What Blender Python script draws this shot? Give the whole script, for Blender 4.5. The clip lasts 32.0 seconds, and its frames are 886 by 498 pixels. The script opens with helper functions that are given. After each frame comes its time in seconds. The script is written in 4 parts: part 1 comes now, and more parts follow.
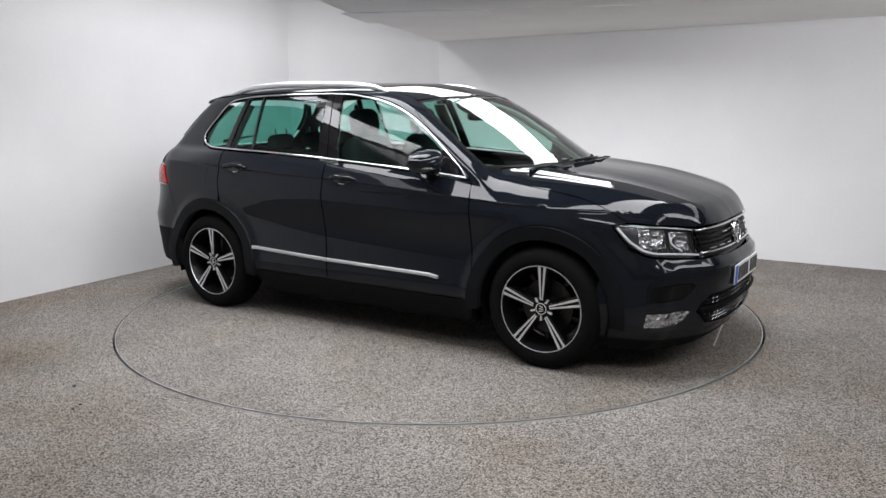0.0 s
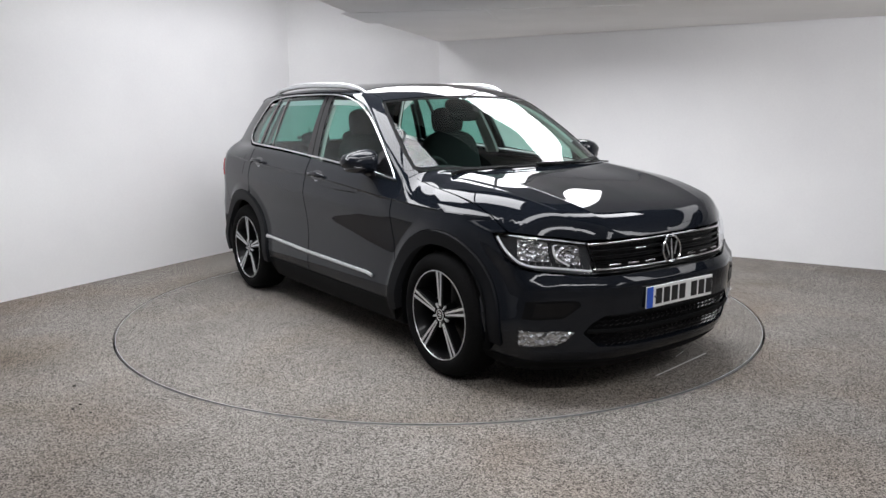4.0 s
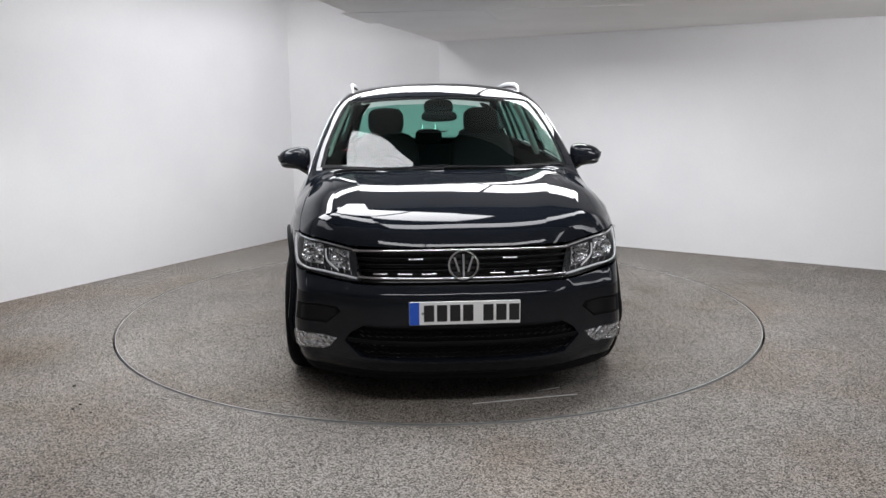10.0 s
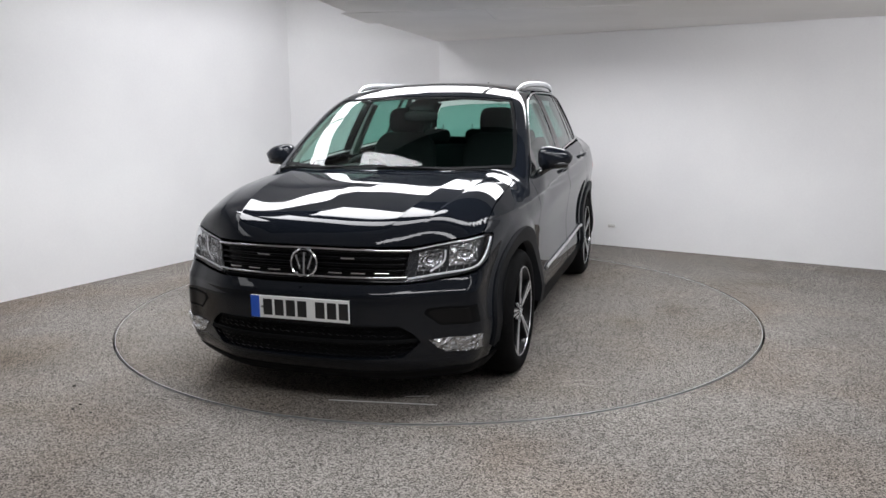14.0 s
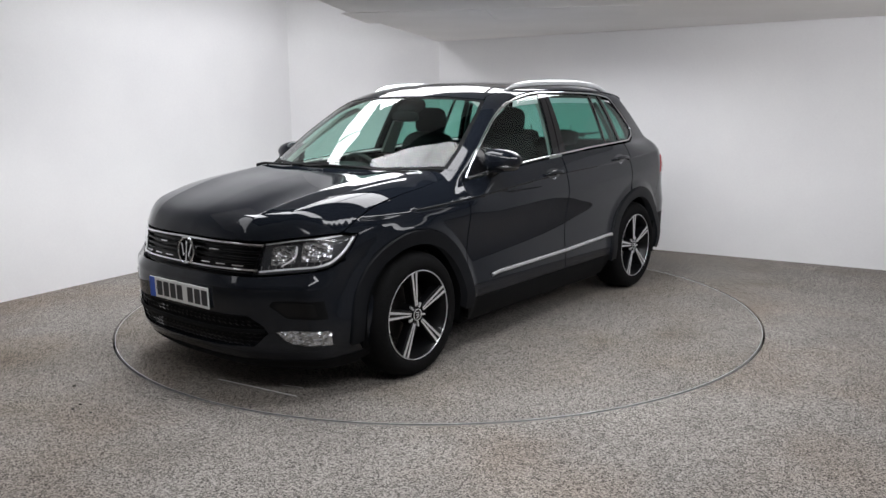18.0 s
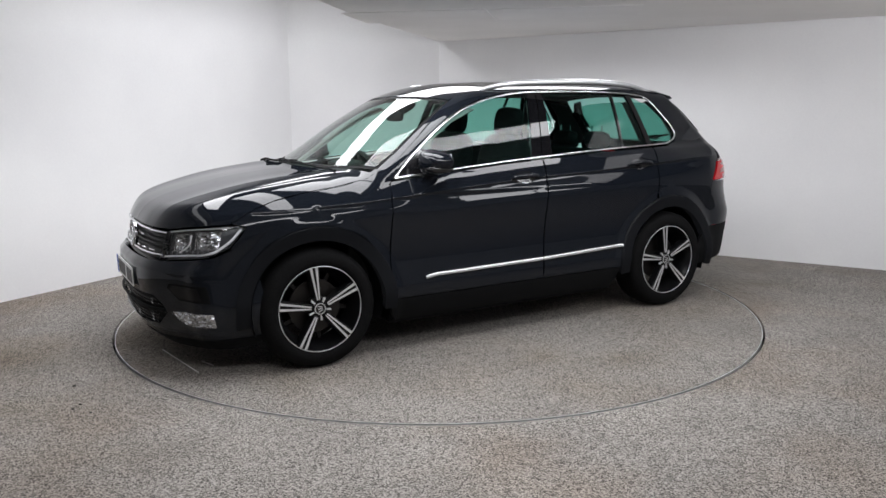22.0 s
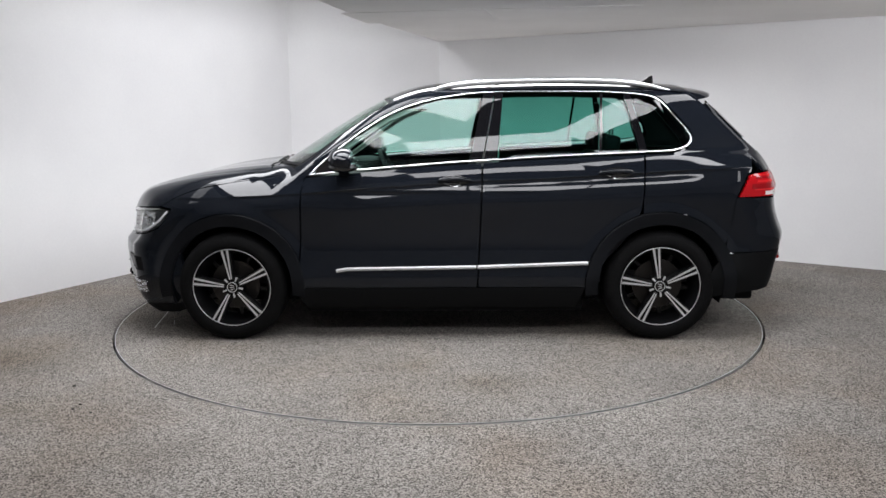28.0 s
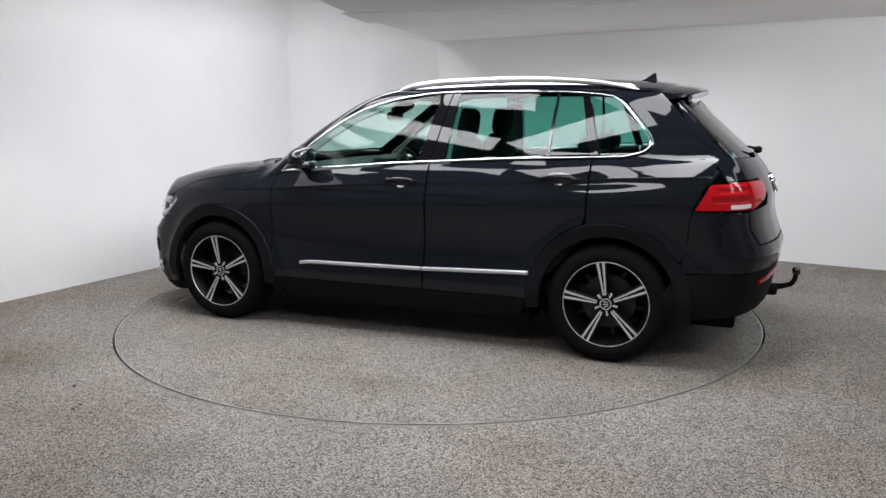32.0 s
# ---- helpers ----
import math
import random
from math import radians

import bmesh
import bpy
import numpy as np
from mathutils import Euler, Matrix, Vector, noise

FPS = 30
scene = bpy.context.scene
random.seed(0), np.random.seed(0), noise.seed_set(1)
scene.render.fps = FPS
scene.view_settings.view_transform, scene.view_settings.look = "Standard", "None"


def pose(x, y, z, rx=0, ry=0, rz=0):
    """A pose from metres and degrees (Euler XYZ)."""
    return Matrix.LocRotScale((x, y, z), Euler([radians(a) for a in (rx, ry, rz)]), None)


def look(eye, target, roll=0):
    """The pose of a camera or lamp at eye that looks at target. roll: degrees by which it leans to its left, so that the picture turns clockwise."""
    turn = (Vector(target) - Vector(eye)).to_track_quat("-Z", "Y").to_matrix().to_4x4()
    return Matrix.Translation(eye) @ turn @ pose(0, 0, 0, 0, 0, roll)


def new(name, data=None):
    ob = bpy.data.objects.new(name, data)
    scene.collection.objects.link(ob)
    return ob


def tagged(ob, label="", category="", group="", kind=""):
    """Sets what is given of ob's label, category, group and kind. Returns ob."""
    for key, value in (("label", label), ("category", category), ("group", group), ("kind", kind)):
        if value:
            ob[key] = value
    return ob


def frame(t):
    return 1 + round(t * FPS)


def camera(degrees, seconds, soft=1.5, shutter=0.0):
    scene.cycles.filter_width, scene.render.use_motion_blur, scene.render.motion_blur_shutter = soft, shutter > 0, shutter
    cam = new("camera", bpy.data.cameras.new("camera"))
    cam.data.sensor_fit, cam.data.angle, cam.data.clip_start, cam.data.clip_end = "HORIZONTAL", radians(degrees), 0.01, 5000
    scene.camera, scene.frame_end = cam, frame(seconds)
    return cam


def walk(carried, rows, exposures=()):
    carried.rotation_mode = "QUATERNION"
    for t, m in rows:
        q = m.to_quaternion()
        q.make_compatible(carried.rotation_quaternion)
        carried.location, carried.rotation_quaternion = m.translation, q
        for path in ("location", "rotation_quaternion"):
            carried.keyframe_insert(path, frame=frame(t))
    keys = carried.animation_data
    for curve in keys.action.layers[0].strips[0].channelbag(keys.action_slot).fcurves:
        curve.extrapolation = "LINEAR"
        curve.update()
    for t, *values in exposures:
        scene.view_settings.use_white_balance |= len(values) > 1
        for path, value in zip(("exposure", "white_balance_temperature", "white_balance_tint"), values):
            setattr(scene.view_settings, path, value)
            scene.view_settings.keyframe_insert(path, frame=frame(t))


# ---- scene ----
cam = camera(58.05, 32.0)
EYE = (0, -5.761, 1.476)
AIM = (EYE[0] + .00548, EYE[1] + .98374, EYE[2] - .17952)
walk(cam, [(0, look(EYE, AIM, -.526)), (32, look(EYE, AIM, -.526))])

# ---- light ----
world = bpy.data.worlds.new("world")
scene.world = world
world.use_nodes = True
world.node_tree.nodes["Background"].inputs[0].default_value = (.8, .85, 1, 1)
world.node_tree.nodes["Background"].inputs[1].default_value = .05
scene.view_settings.exposure = 0

# ---- materials ----

def material(name, colour, rough=.5, metal=0.0, coat=0.0, spec=.5, emit=0.0):
    m = bpy.data.materials.new(name)
    m.use_nodes = True
    b = m.node_tree.nodes["Principled BSDF"]
    b.inputs["Base Color"].default_value = (*colour, 1)
    b.inputs["Roughness"].default_value, b.inputs["Metallic"].default_value = rough, metal
    b.inputs["Coat Weight"].default_value, b.inputs["Coat Roughness"].default_value = coat, .02
    b.inputs["Specular IOR Level"].default_value = spec
    if emit:
        b.inputs["Emission Color"].default_value, b.inputs["Emission Strength"].default_value = (*colour, 1), emit
    return m


def node(m, kind, **values):
    n = m.node_tree.nodes.new(kind)
    for k, v in values.items():
        n.inputs[k.replace("_", " ")].default_value = v
    return n


def join(m, a, b):
    m.node_tree.links.new(a, b)


def grain(m, scale, low, high, bump=0.0, detail=4.0, fine=0.0, fine_scale=0.0, dist=.004, lo_at=.35, hi_at=.65):
    """Noise between two colours, with a second, larger or finer noise on top, and relief."""
    b = m.node_tree.nodes["Principled BSDF"]
    co = m.node_tree.nodes.new("ShaderNodeTexCoord")
    n = node(m, "ShaderNodeTexNoise", Scale=scale, Detail=detail)
    join(m, co.outputs["Object"], n.inputs["Vector"])
    r = m.node_tree.nodes.new("ShaderNodeValToRGB")
    r.color_ramp.elements[0].position, r.color_ramp.elements[1].position = lo_at, hi_at
    r.color_ramp.elements[0].color, r.color_ramp.elements[1].color = (*low, 1), (*high, 1)
    join(m, n.outputs["Fac"], r.inputs["Fac"])
    out = r.outputs["Color"]
    if fine:
        f = node(m, "ShaderNodeTexNoise", Scale=fine_scale, Detail=3.0)
        join(m, co.outputs["Object"], f.inputs["Vector"])
        g = m.node_tree.nodes.new("ShaderNodeMapRange")
        g.inputs["From Min"].default_value, g.inputs["From Max"].default_value = .3, .7
        g.inputs["To Min"].default_value, g.inputs["To Max"].default_value = 1 - fine, 1 + fine
        join(m, f.outputs["Fac"], g.inputs["Value"])
        x = m.node_tree.nodes.new("ShaderNodeVectorMath")
        x.operation = "SCALE"
        join(m, out, x.inputs[0])
        join(m, g.outputs["Result"], x.inputs["Scale"])
        out = x.outputs["Vector"]
    join(m, out, b.inputs["Base Color"])
    if bump:
        p = node(m, "ShaderNodeBump", Strength=bump, Distance=dist)
        join(m, n.outputs["Fac"], p.inputs["Height"])
        join(m, p.outputs["Normal"], b.inputs["Normal"])
    return m


def pane(name, tint, ior=1.5, gloss=(1, 1, 1)):
    """A thin sheet of glass: tinted where it is looked through, mirroring by Fresnel."""
    m = bpy.data.materials.new(name)
    m.use_nodes = True
    t = m.node_tree
    t.nodes.remove(t.nodes["Principled BSDF"])
    a = node(m, "ShaderNodeBsdfTransparent", Color=(*tint, 1))
    g = node(m, "ShaderNodeBsdfGlossy", Color=(*gloss, 1), Roughness=.01)
    face = node(m, "ShaderNodeLayerWeight", Blend=.5)
    steep = t.nodes.new("ShaderNodeMath")
    steep.operation, steep.inputs[1].default_value = "POWER", 5.0
    join(m, face.outputs["Facing"], steep.inputs[0])
    f = t.nodes.new("ShaderNodeMath")
    f.operation = "MULTIPLY_ADD"
    low = ((ior - 1) / (ior + 1)) ** 2
    f.inputs[1].default_value, f.inputs[2].default_value = 1 - low, low
    join(m, steep.outputs[0], f.inputs[0])
    x = t.nodes.new("ShaderNodeMixShader")
    join(m, f.outputs[0], x.inputs[0])
    join(m, a.outputs[0], x.inputs[1])
    join(m, g.outputs[0], x.inputs[2])
    join(m, x.outputs[0], t.nodes["Material Output"].inputs["Surface"])
    return m


M_PAINT = grain(material("car_paint", (.012, .0145, .0200), .5, .0, 1.0, .0), 900, (.0056, .0067, .0093), (.0084, .0101, .0138), lo_at=.3, hi_at=.7)
M_PAINT.node_tree.nodes["Principled BSDF"].inputs["Coat IOR"].default_value = 1.38
M_PAINT.node_tree.nodes["Principled BSDF"].inputs["Coat Tint"].default_value = (.95, .98, 1, 1)
M_PLASTIC = grain(material("black_plastic", (.0045, .0048, .0054), .65, spec=.09), 350, (.0034, .0037, .0042), (.006, .0063, .0068), .15, dist=.001)
M_GLOSS = material("gloss_black", (.008, .008, .009), .12, 0, .6)
M_CHROME = material("chrome", (.70, .71, .73), .13, 1.0)
M_SATIN = grain(material("satin_aluminium", (.74, .75, .77), .42, 1.0), 60, (.70, .71, .73), (.78, .79, .81))
M_ALLOY = grain(material("machined_alloy", (.72, .73, .75), .30, .65), 160, (.66, .67, .69), (.78, .79, .80))
M_RIMBLACK = material("rim_black", (.004, .004, .0045), .35, 0, .15, .15)
M_TYRE = grain(material("tyre_rubber", (.005, .005, .0053), .85, spec=.08), 120, (.0038, .0038, .004), (.007, .007, .0073), .2, dist=.001)
M_GLASS = pane("green_glass", (.60, .82, .76), 1.40)
M_SCREEN = pane("windscreen_glass", (.66, .84, .77), 1.42)
M_PRIVACY = pane("tinted_glass", (.29, .59, .52), 1.42)
M_LENS = pane("clear_lens", (.96, .97, .98), 1.4)
M_REFLECTOR = material("lamp_reflector", (.62, .625, .64), .24, 1.0)
facet = node(M_REFLECTOR, "ShaderNodeTexVoronoi", Scale=38.0)
relief = node(M_REFLECTOR, "ShaderNodeBump", Strength=.9, Distance=.02)
where = M_REFLECTOR.node_tree.nodes.new("ShaderNodeTexCoord")
join(M_REFLECTOR, where.outputs["Object"], facet.inputs["Vector"])
join(M_REFLECTOR, facet.outputs["Distance"], relief.inputs["Height"])
join(M_REFLECTOR, relief.outputs["Normal"], M_REFLECTOR.node_tree.nodes["Principled BSDF"].inputs["Normal"])
M_LAMPDARK = material("lamp_bezel", (.055, .057, .062), .3, .3)
M_GUIDE = material("light_guide", (.72, .73, .75), .25, 0, .4)
M_RED = material("red_lens", (.42, .005, .009), .10, 0, .3, .3)
M_PILLAR = material("pillar_black", (.005, .005, .006), .03, 0, 0, .42)
M_REDDEEP = material("dark_red_lens", (.26, .004, .007), .12, 0, .4, .3)
M_REDBRIGHT = material("bright_red_lens", (.62, .016, .02), .10, 0, .3, .3)
M_WHITELENS = material("clear_white_lens", (.75, .72, .72), .15, 0, .8)
M_TRIM = grain(material("interior_trim", (.013, .013, .014), .75, spec=.3), 220, (.010, .010, .011), (.018, .018, .019), .2, dist=.001)
M_SEAT = grain(material("seat_cloth", (.011, .011, .012), .95, spec=.2), 400, (.007, .007, .008), (.017, .017, .018), .4, dist=.002)
M_LINING = grain(material("headlining", (.42, .42, .40), .95), 300, (.38, .38, .365), (.46, .46, .44), .2, dist=.001)
M_PLATE = material("plate_white", (.78, .79, .78), .4)
M_BLUE = material("plate_blue", (.02, .10, .55), .4)
M_INK = material("plate_black", (.012, .012, .013), .45)
M_STEEL = material("brake_steel", (.05, .047, .045), .45, 1.0)
M_WALL = grain(material("white_wall", (.84, .84, .85), .85), 1.2, (.82, .82, .83), (.86, .86, .865), .05, fine=.012, fine_scale=60, dist=.002)
M_DARKWALL = grain(material("matt_black", (.02, .02, .022), .85), 3, (.016, .016, .018), (.024, .024, .026), .05, fine=.02, fine_scale=60)
M_SOFFIT = grain(material("grey_ceiling", (.86, .845, .83), .9), 1.5, (.84, .825, .81), (.88, .865, .85), .05, fine=.012, fine_scale=50)


def carpet(name, low, high, soil_tint, stains):
    """Short speckled pile: random tufts over fine noise, uneven at a larger scale, with a few stains."""
    m = material(name, low, .97, spec=.12)
    t, b = m.node_tree, m.node_tree.nodes["Principled BSDF"]
    co = t.nodes.new("ShaderNodeTexCoord")
    tuft = node(m, "ShaderNodeTexNoise", Scale=260.0, Detail=2.0, Roughness=.7)
    fleck = node(m, "ShaderNodeTexVoronoi", Scale=180.0)
    blotch = node(m, "ShaderNodeTexNoise", Scale=1.3, Detail=5.0, Roughness=.62)
    for n in (tuft, fleck, blotch):
        join(m, co.outputs["Object"], n.inputs["Vector"])
    one = t.nodes.new("ShaderNodeSeparateColor")
    join(m, fleck.outputs["Color"], one.inputs[0])
    mix = node(m, "ShaderNodeMix")
    mix.inputs[0].default_value = .5
    join(m, tuft.outputs["Fac"], mix.inputs[2])
    join(m, one.outputs[0], mix.inputs[3])
    r = t.nodes.new("ShaderNodeValToRGB")
    r.color_ramp.elements[0].position, r.color_ramp.elements[1].position = .29, .73
    r.color_ramp.elements[0].color, r.color_ramp.elements[1].color = (*low, 1), (*high, 1)
    join(m, mix.outputs[0], r.inputs["Fac"])
    g = t.nodes.new("ShaderNodeMapRange")
    for k, v in (("From Min", .3), ("From Max", .7), ("To Min", .84), ("To Max", 1.10)):
        g.inputs[k].default_value = v
    join(m, blotch.outputs["Fac"], g.inputs["Value"])
    x = t.nodes.new("ShaderNodeVectorMath")
    x.operation = "SCALE"
    join(m, r.outputs["Color"], x.inputs[0])
    join(m, g.outputs["Result"], x.inputs["Scale"])
    wear = node(m, "ShaderNodeTexNoise", Scale=.75, Detail=4.0, Roughness=.55)
    join(m, co.outputs["Object"], wear.inputs["Vector"])
    worn = t.nodes.new("ShaderNodeMapRange")
    worn.inputs["From Min"].default_value, worn.inputs["From Max"].default_value = .46, .68
    join(m, wear.outputs["Fac"], worn.inputs["Value"])
    brown = node(m, "ShaderNodeMix")
    brown.data_type, brown.blend_type = "RGBA", "MULTIPLY"
    brown.inputs[7].default_value = (*soil_tint, 1)
    join(m, worn.outputs["Result"], brown.inputs[0])
    join(m, x.outputs["Vector"], brown.inputs[6])
    out = brown.outputs[2]
    for (sx, sy), (rx, ry), strength in stains:
        at = t.nodes.new("ShaderNodeMapping")
        at.vector_type = "TEXTURE"
        at.inputs["Location"].default_value, at.inputs["Scale"].default_value = (sx, sy, 0), (rx, ry, 1)
        join(m, co.outputs["Object"], at.inputs["Vector"])
        ball = t.nodes.new("ShaderNodeTexGradient")
        ball.gradient_type = "QUADRATIC_SPHERE"
        join(m, at.outputs[0], ball.inputs[0])
        ragged = t.nodes.new("ShaderNodeMath")
        ragged.operation = "MULTIPLY"
        join(m, ball.outputs["Fac"], ragged.inputs[0])
        join(m, blotch.outputs["Fac"], ragged.inputs[1])
        amount = t.nodes.new("ShaderNodeMath")
        amount.operation, amount.use_clamp = "MULTIPLY", True
        amount.inputs[1].default_value = strength
        join(m, ragged.outputs[0], amount.inputs[0])
        soil = node(m, "ShaderNodeMix")
        soil.data_type, soil.blend_type = "RGBA", "MULTIPLY"
        soil.inputs[7].default_value = (.62, .54, .42, 1)
        join(m, amount.outputs[0], soil.inputs[0])
        join(m, out, soil.inputs[6])
        out = soil.outputs[2]
    join(m, out, b.inputs["Base Color"])
    p = node(m, "ShaderNodeBump", Strength=.35, Distance=.004)
    join(m, mix.outputs[0], p.inputs["Height"])
    join(m, p.outputs["Normal"], b.inputs["Normal"])
    return m


M_CARPET = carpet("grey_carpet", (.060, .055, .049), (.425, .396, .366), (.90, .82, .75), [((-2.6, -1.2), (1.1, .7), 1.5), ((-2.2, -2.0), (1.1, .5), .9), ((-1.4, -2.5), (.8, .4), .6), ((2.6, .6), (.8, .5), .8)])
M_TABLE = carpet("turntable_carpet", (.056, .051, .045), (.385, .360, .331), (.90, .85, .79), [((-1.33, .01), (.5, .4), 1.2), ((-.3, 1.66), (.45, .3), 1.2), ((.1, 1.4), (.4, .3), 1.0)])

# ---- form of the car body: metres, x forward from mid-wheelbase, y to the left, z up ----

def line(*pts, even=0.0):
    """A smooth curve through (u, v) pairs, as a function of u."""
    p = np.array(sorted(pts), float)
    u, v = p[:, 0], p[:, 1]
    d = np.diff(v) / np.diff(u)
    m = np.concatenate([[d[0]], (d[1:] * np.diff(u)[:-1] + d[:-1] * np.diff(u)[1:]) / (u[2:] - u[:-2]), [d[-1]]])
    q = np.linspace(u[0], u[-1], 600)
    k = np.clip(np.searchsorted(u, q) - 1, 0, len(u) - 2)
    h = u[k + 1] - u[k]
    s = (q - u[k]) / h
    w = (2 * s**3 - 3 * s**2 + 1) * v[k] + (s**3 - 2 * s**2 + s) * h * m[k] + (3 * s**2 - 2 * s**3) * v[k + 1] + (s**3 - s**2) * h * m[k + 1]
    if even:
        k = np.exp(-.5 * (np.arange(-90, 91) * (q[1] - q[0]) / even) ** 2)
        e = np.concatenate([w[0] + (w[1] - w[0]) * np.arange(-90, 0), w, w[-1] + (w[-1] - w[-2]) * np.arange(1, 91)])
        w = np.convolve(e, k / k.sum(), 'valid')
    return lambda a: np.interp(a, q, w)


def smax(a, b, r):
    h = np.clip(1 - np.abs(a - b) / r, 0, 1)
    return np.maximum(a, b) + h * h * r / 4


def ramp(a, lo, hi):
    s = np.clip((a - lo) / (hi - lo), 0, 1)
    return s * s * (3 - 2 * s)


flank_plan = line((-2.3, .849), (-1.9, .881), (-1.6, .899), (-1.2, .913), (0, .922), (.9, .918), (1.3, .900), (1.7, .862), (2.0, .823), (2.3, .77), even=.08)
crease_z = line((-2.3, 1.08), (-1.77, 1.074), (-1.48, 1.064), (-1.24, 1.051), (-1.0, 1.039), (-.7, 1.024), (-.2, 1.006), (.25, .982), (.65, .955), (1.0, .930), (1.6, .905), (2.3, .88))
flank_low = line((.05, -.2), (.12, -.12), (.2, -.06), (.28, -.028), (.34, -.014), (.40, -.008), (.46, -.015), (.52, -.022), (.6, -.028), (.7, -.025), (.8, -.011), (.88, -.001), (.95, 0), (1.1, .005), even=.015)
flank_up = line((0, 0), (.03, -.013), (.08, -.038), (.13, -.070), (.18, -.106), (.3, -.205), (.6, -.50))
bonnet_z = line((2.4, .553), (2.28, .72), (2.2, .815), (2.14, .868), (2.07, .912), (2.0, .942), (1.8, .998), (1.6, 1.040), (1.4, 1.065), (1.2, 1.084), (1.0, 1.090), (.8, 1.08), (.4, 1.075), (0, 1.10), (-.6, 1.135), (-1.2, 1.165), (-1.8, 1.19), (-2.4, 1.2), even=.06)
bonnet_crown = line((0, 0), (.2, .002), (.33, .004), (.42, .003), (.5, -.001), (.65, -.004), (.72, .002), (.78, .016), (.83, .036), (.92, .09), (1.2, .40), even=.035)
ridge_y = line((2.3, .34), (2.09, .398), (1.93, .447), (1.62, .501), (1.2, .553), (1.0, .60), (.5, .70), even=.1)
outer_y = line((2.3, .44), (2.09, .513), (2.0, .553), (1.85, .592), (1.7, .622), (1.4, .652), (1.2, .668), (1.0, .69), (.5, .75), even=.1)
front_x = line((0, 1.906), (.12, 2.043), (.18, 2.125), (.25, 2.185), (.33, 2.208), (.45, 2.216), (.57, 2.220), (.605, 2.214), (.63, 2.190), (.655, 2.172), (.72, 2.158), (.8, 2.143), (.86, 2.122), (.95, 2.095), (1.3, 2.05))
front_plan = line((0, 0), (.26, .010), (.46, .052), (.6, .128), (.7, .190), (.78, .228), (.85, .30), (.92, .50), (1.1, 1.4))
rear_x = line((0, -1.945), (.12, -2.031), (.2, -2.127), (.33, -2.195), (.43, -2.216), (.57, -2.247), (.64, -2.255), (.72, -2.225), (.8, -2.20), (1.0, -2.17), (1.09, -2.12), (1.18, -2.053), (1.5, -1.75))
rear_plan = line((0, 0), (.4, .032), (.6, .075), (.7, .115), (.8, .182), (.88, .315), (1.1, 1.12))
roof_z = line((2.6, .2), (1.7, .8), (1.3, 1.000), (1.145, 1.092), (.935, 1.220), (.728, 1.350), (.564, 1.443), (.4, 1.527), (.28, 1.572), (.118, 1.608), (-.1, 1.622), (-.4, 1.630), (-.8, 1.632), (-1.2, 1.619), (-1.5, 1.597), (-1.75, 1.567), (-2.4, 1.45), even=.04)
roof_crown = line((0, 0), (.3, .012), (.5, .037), (.6, .058), (.66, .08), (.72, .115), (.8, .18), (1.0, .45), even=.03)
glass_rear_x = line((.9, -2.2), (1.0, -2.15), (1.09, -2.105), (1.178, -2.04), (1.28, -1.93), (1.40, -1.80), (1.5, -1.69), (1.56, -1.63), (1.7, -1.5))
belt_plan = line((1.2, .80), (.9, .818), (.5, .838), (0, .846), (-.6, .844), (-1.1, .826), (-1.5, .785), (-1.8, .735), (-2.2, .65))


def tumble(d):
    return .323 * d + .266 * np.clip(d, 0, 1) ** 2



def body(x, y, z):
    """Signed form of the car: below zero inside."""
    y = np.abs(y)
    zc = crease_z(x)
    up = ramp(z - zc, -.0001, .0001)
    d = np.clip(zc - z, 0, 1)
    blade = ramp(x, 1.05, .45)
    under = .014 * (np.exp(-d / .008) - np.exp(-d / .035)) * ramp(np.abs(x - .05), 2.05, 1.35)
    step = .026 * blade
    below_it = (flank_low(z) + .026 * blade) * ramp(d, -.01, .14) + under
    above_it = flank_up(z - zc) * (1 + 1.8 * ramp(-x, 1.2, 1.8))
    side = y - flank_plan(x) + step - np.where(up > .5, above_it, below_it)
    r = np.hypot(np.abs(x) - 1.3405, z - .345)
    side = side - .015 * ramp(r, .535, .455)
    w = ramp(x, .45, 1.05)
    ry = ridge_y(x)
    dome = -.020 * np.clip((y - ry) / (outer_y(x) - ry), 0, 1) * ramp(x, 1.0, 1.2) - .45 * np.clip(y - outer_y(x), 0, .3) ** 2 / (np.clip(y - outer_y(x), 0, .3) + .04) * ramp(x, 1.45, 1.95)
    top = z - bonnet_z(x) + w * bonnet_crown(y) - dome
    front = x - front_x(z) + front_plan(y)
    rear = rear_x(z) + rear_plan(y) - x
    low = smax(smax(smax(side, top, .05 + .15 * w), front, .07), rear, .10)
    gs = y - belt_plan(x) + tumble(z - 1.1)
    k = .21 * ramp(x, .05, .95)
    gt = z - roof_z(x + k * y * y) + roof_crown(y) * (1 - .55 * ramp(x, .2, .9))
    gr = glass_rear_x(z) + rear_plan(y) * .9 - x
    high = np.maximum(smax(smax(gs, gt, .055 - .037 * ramp(x, .1, .35)), gr, .07), .95 - z)
    r = .03
    h = np.clip(1 - np.abs(low - high) / r, 0, 1)
    return np.minimum(low, high) - h * h * r / 4


def slope(P):
    e = .0015
    g = np.stack([body(*(P + e * d).T) - body(*(P - e * d).T) for d in np.eye(3)], -1)
    return g / np.linalg.norm(g, axis=1, keepdims=True)


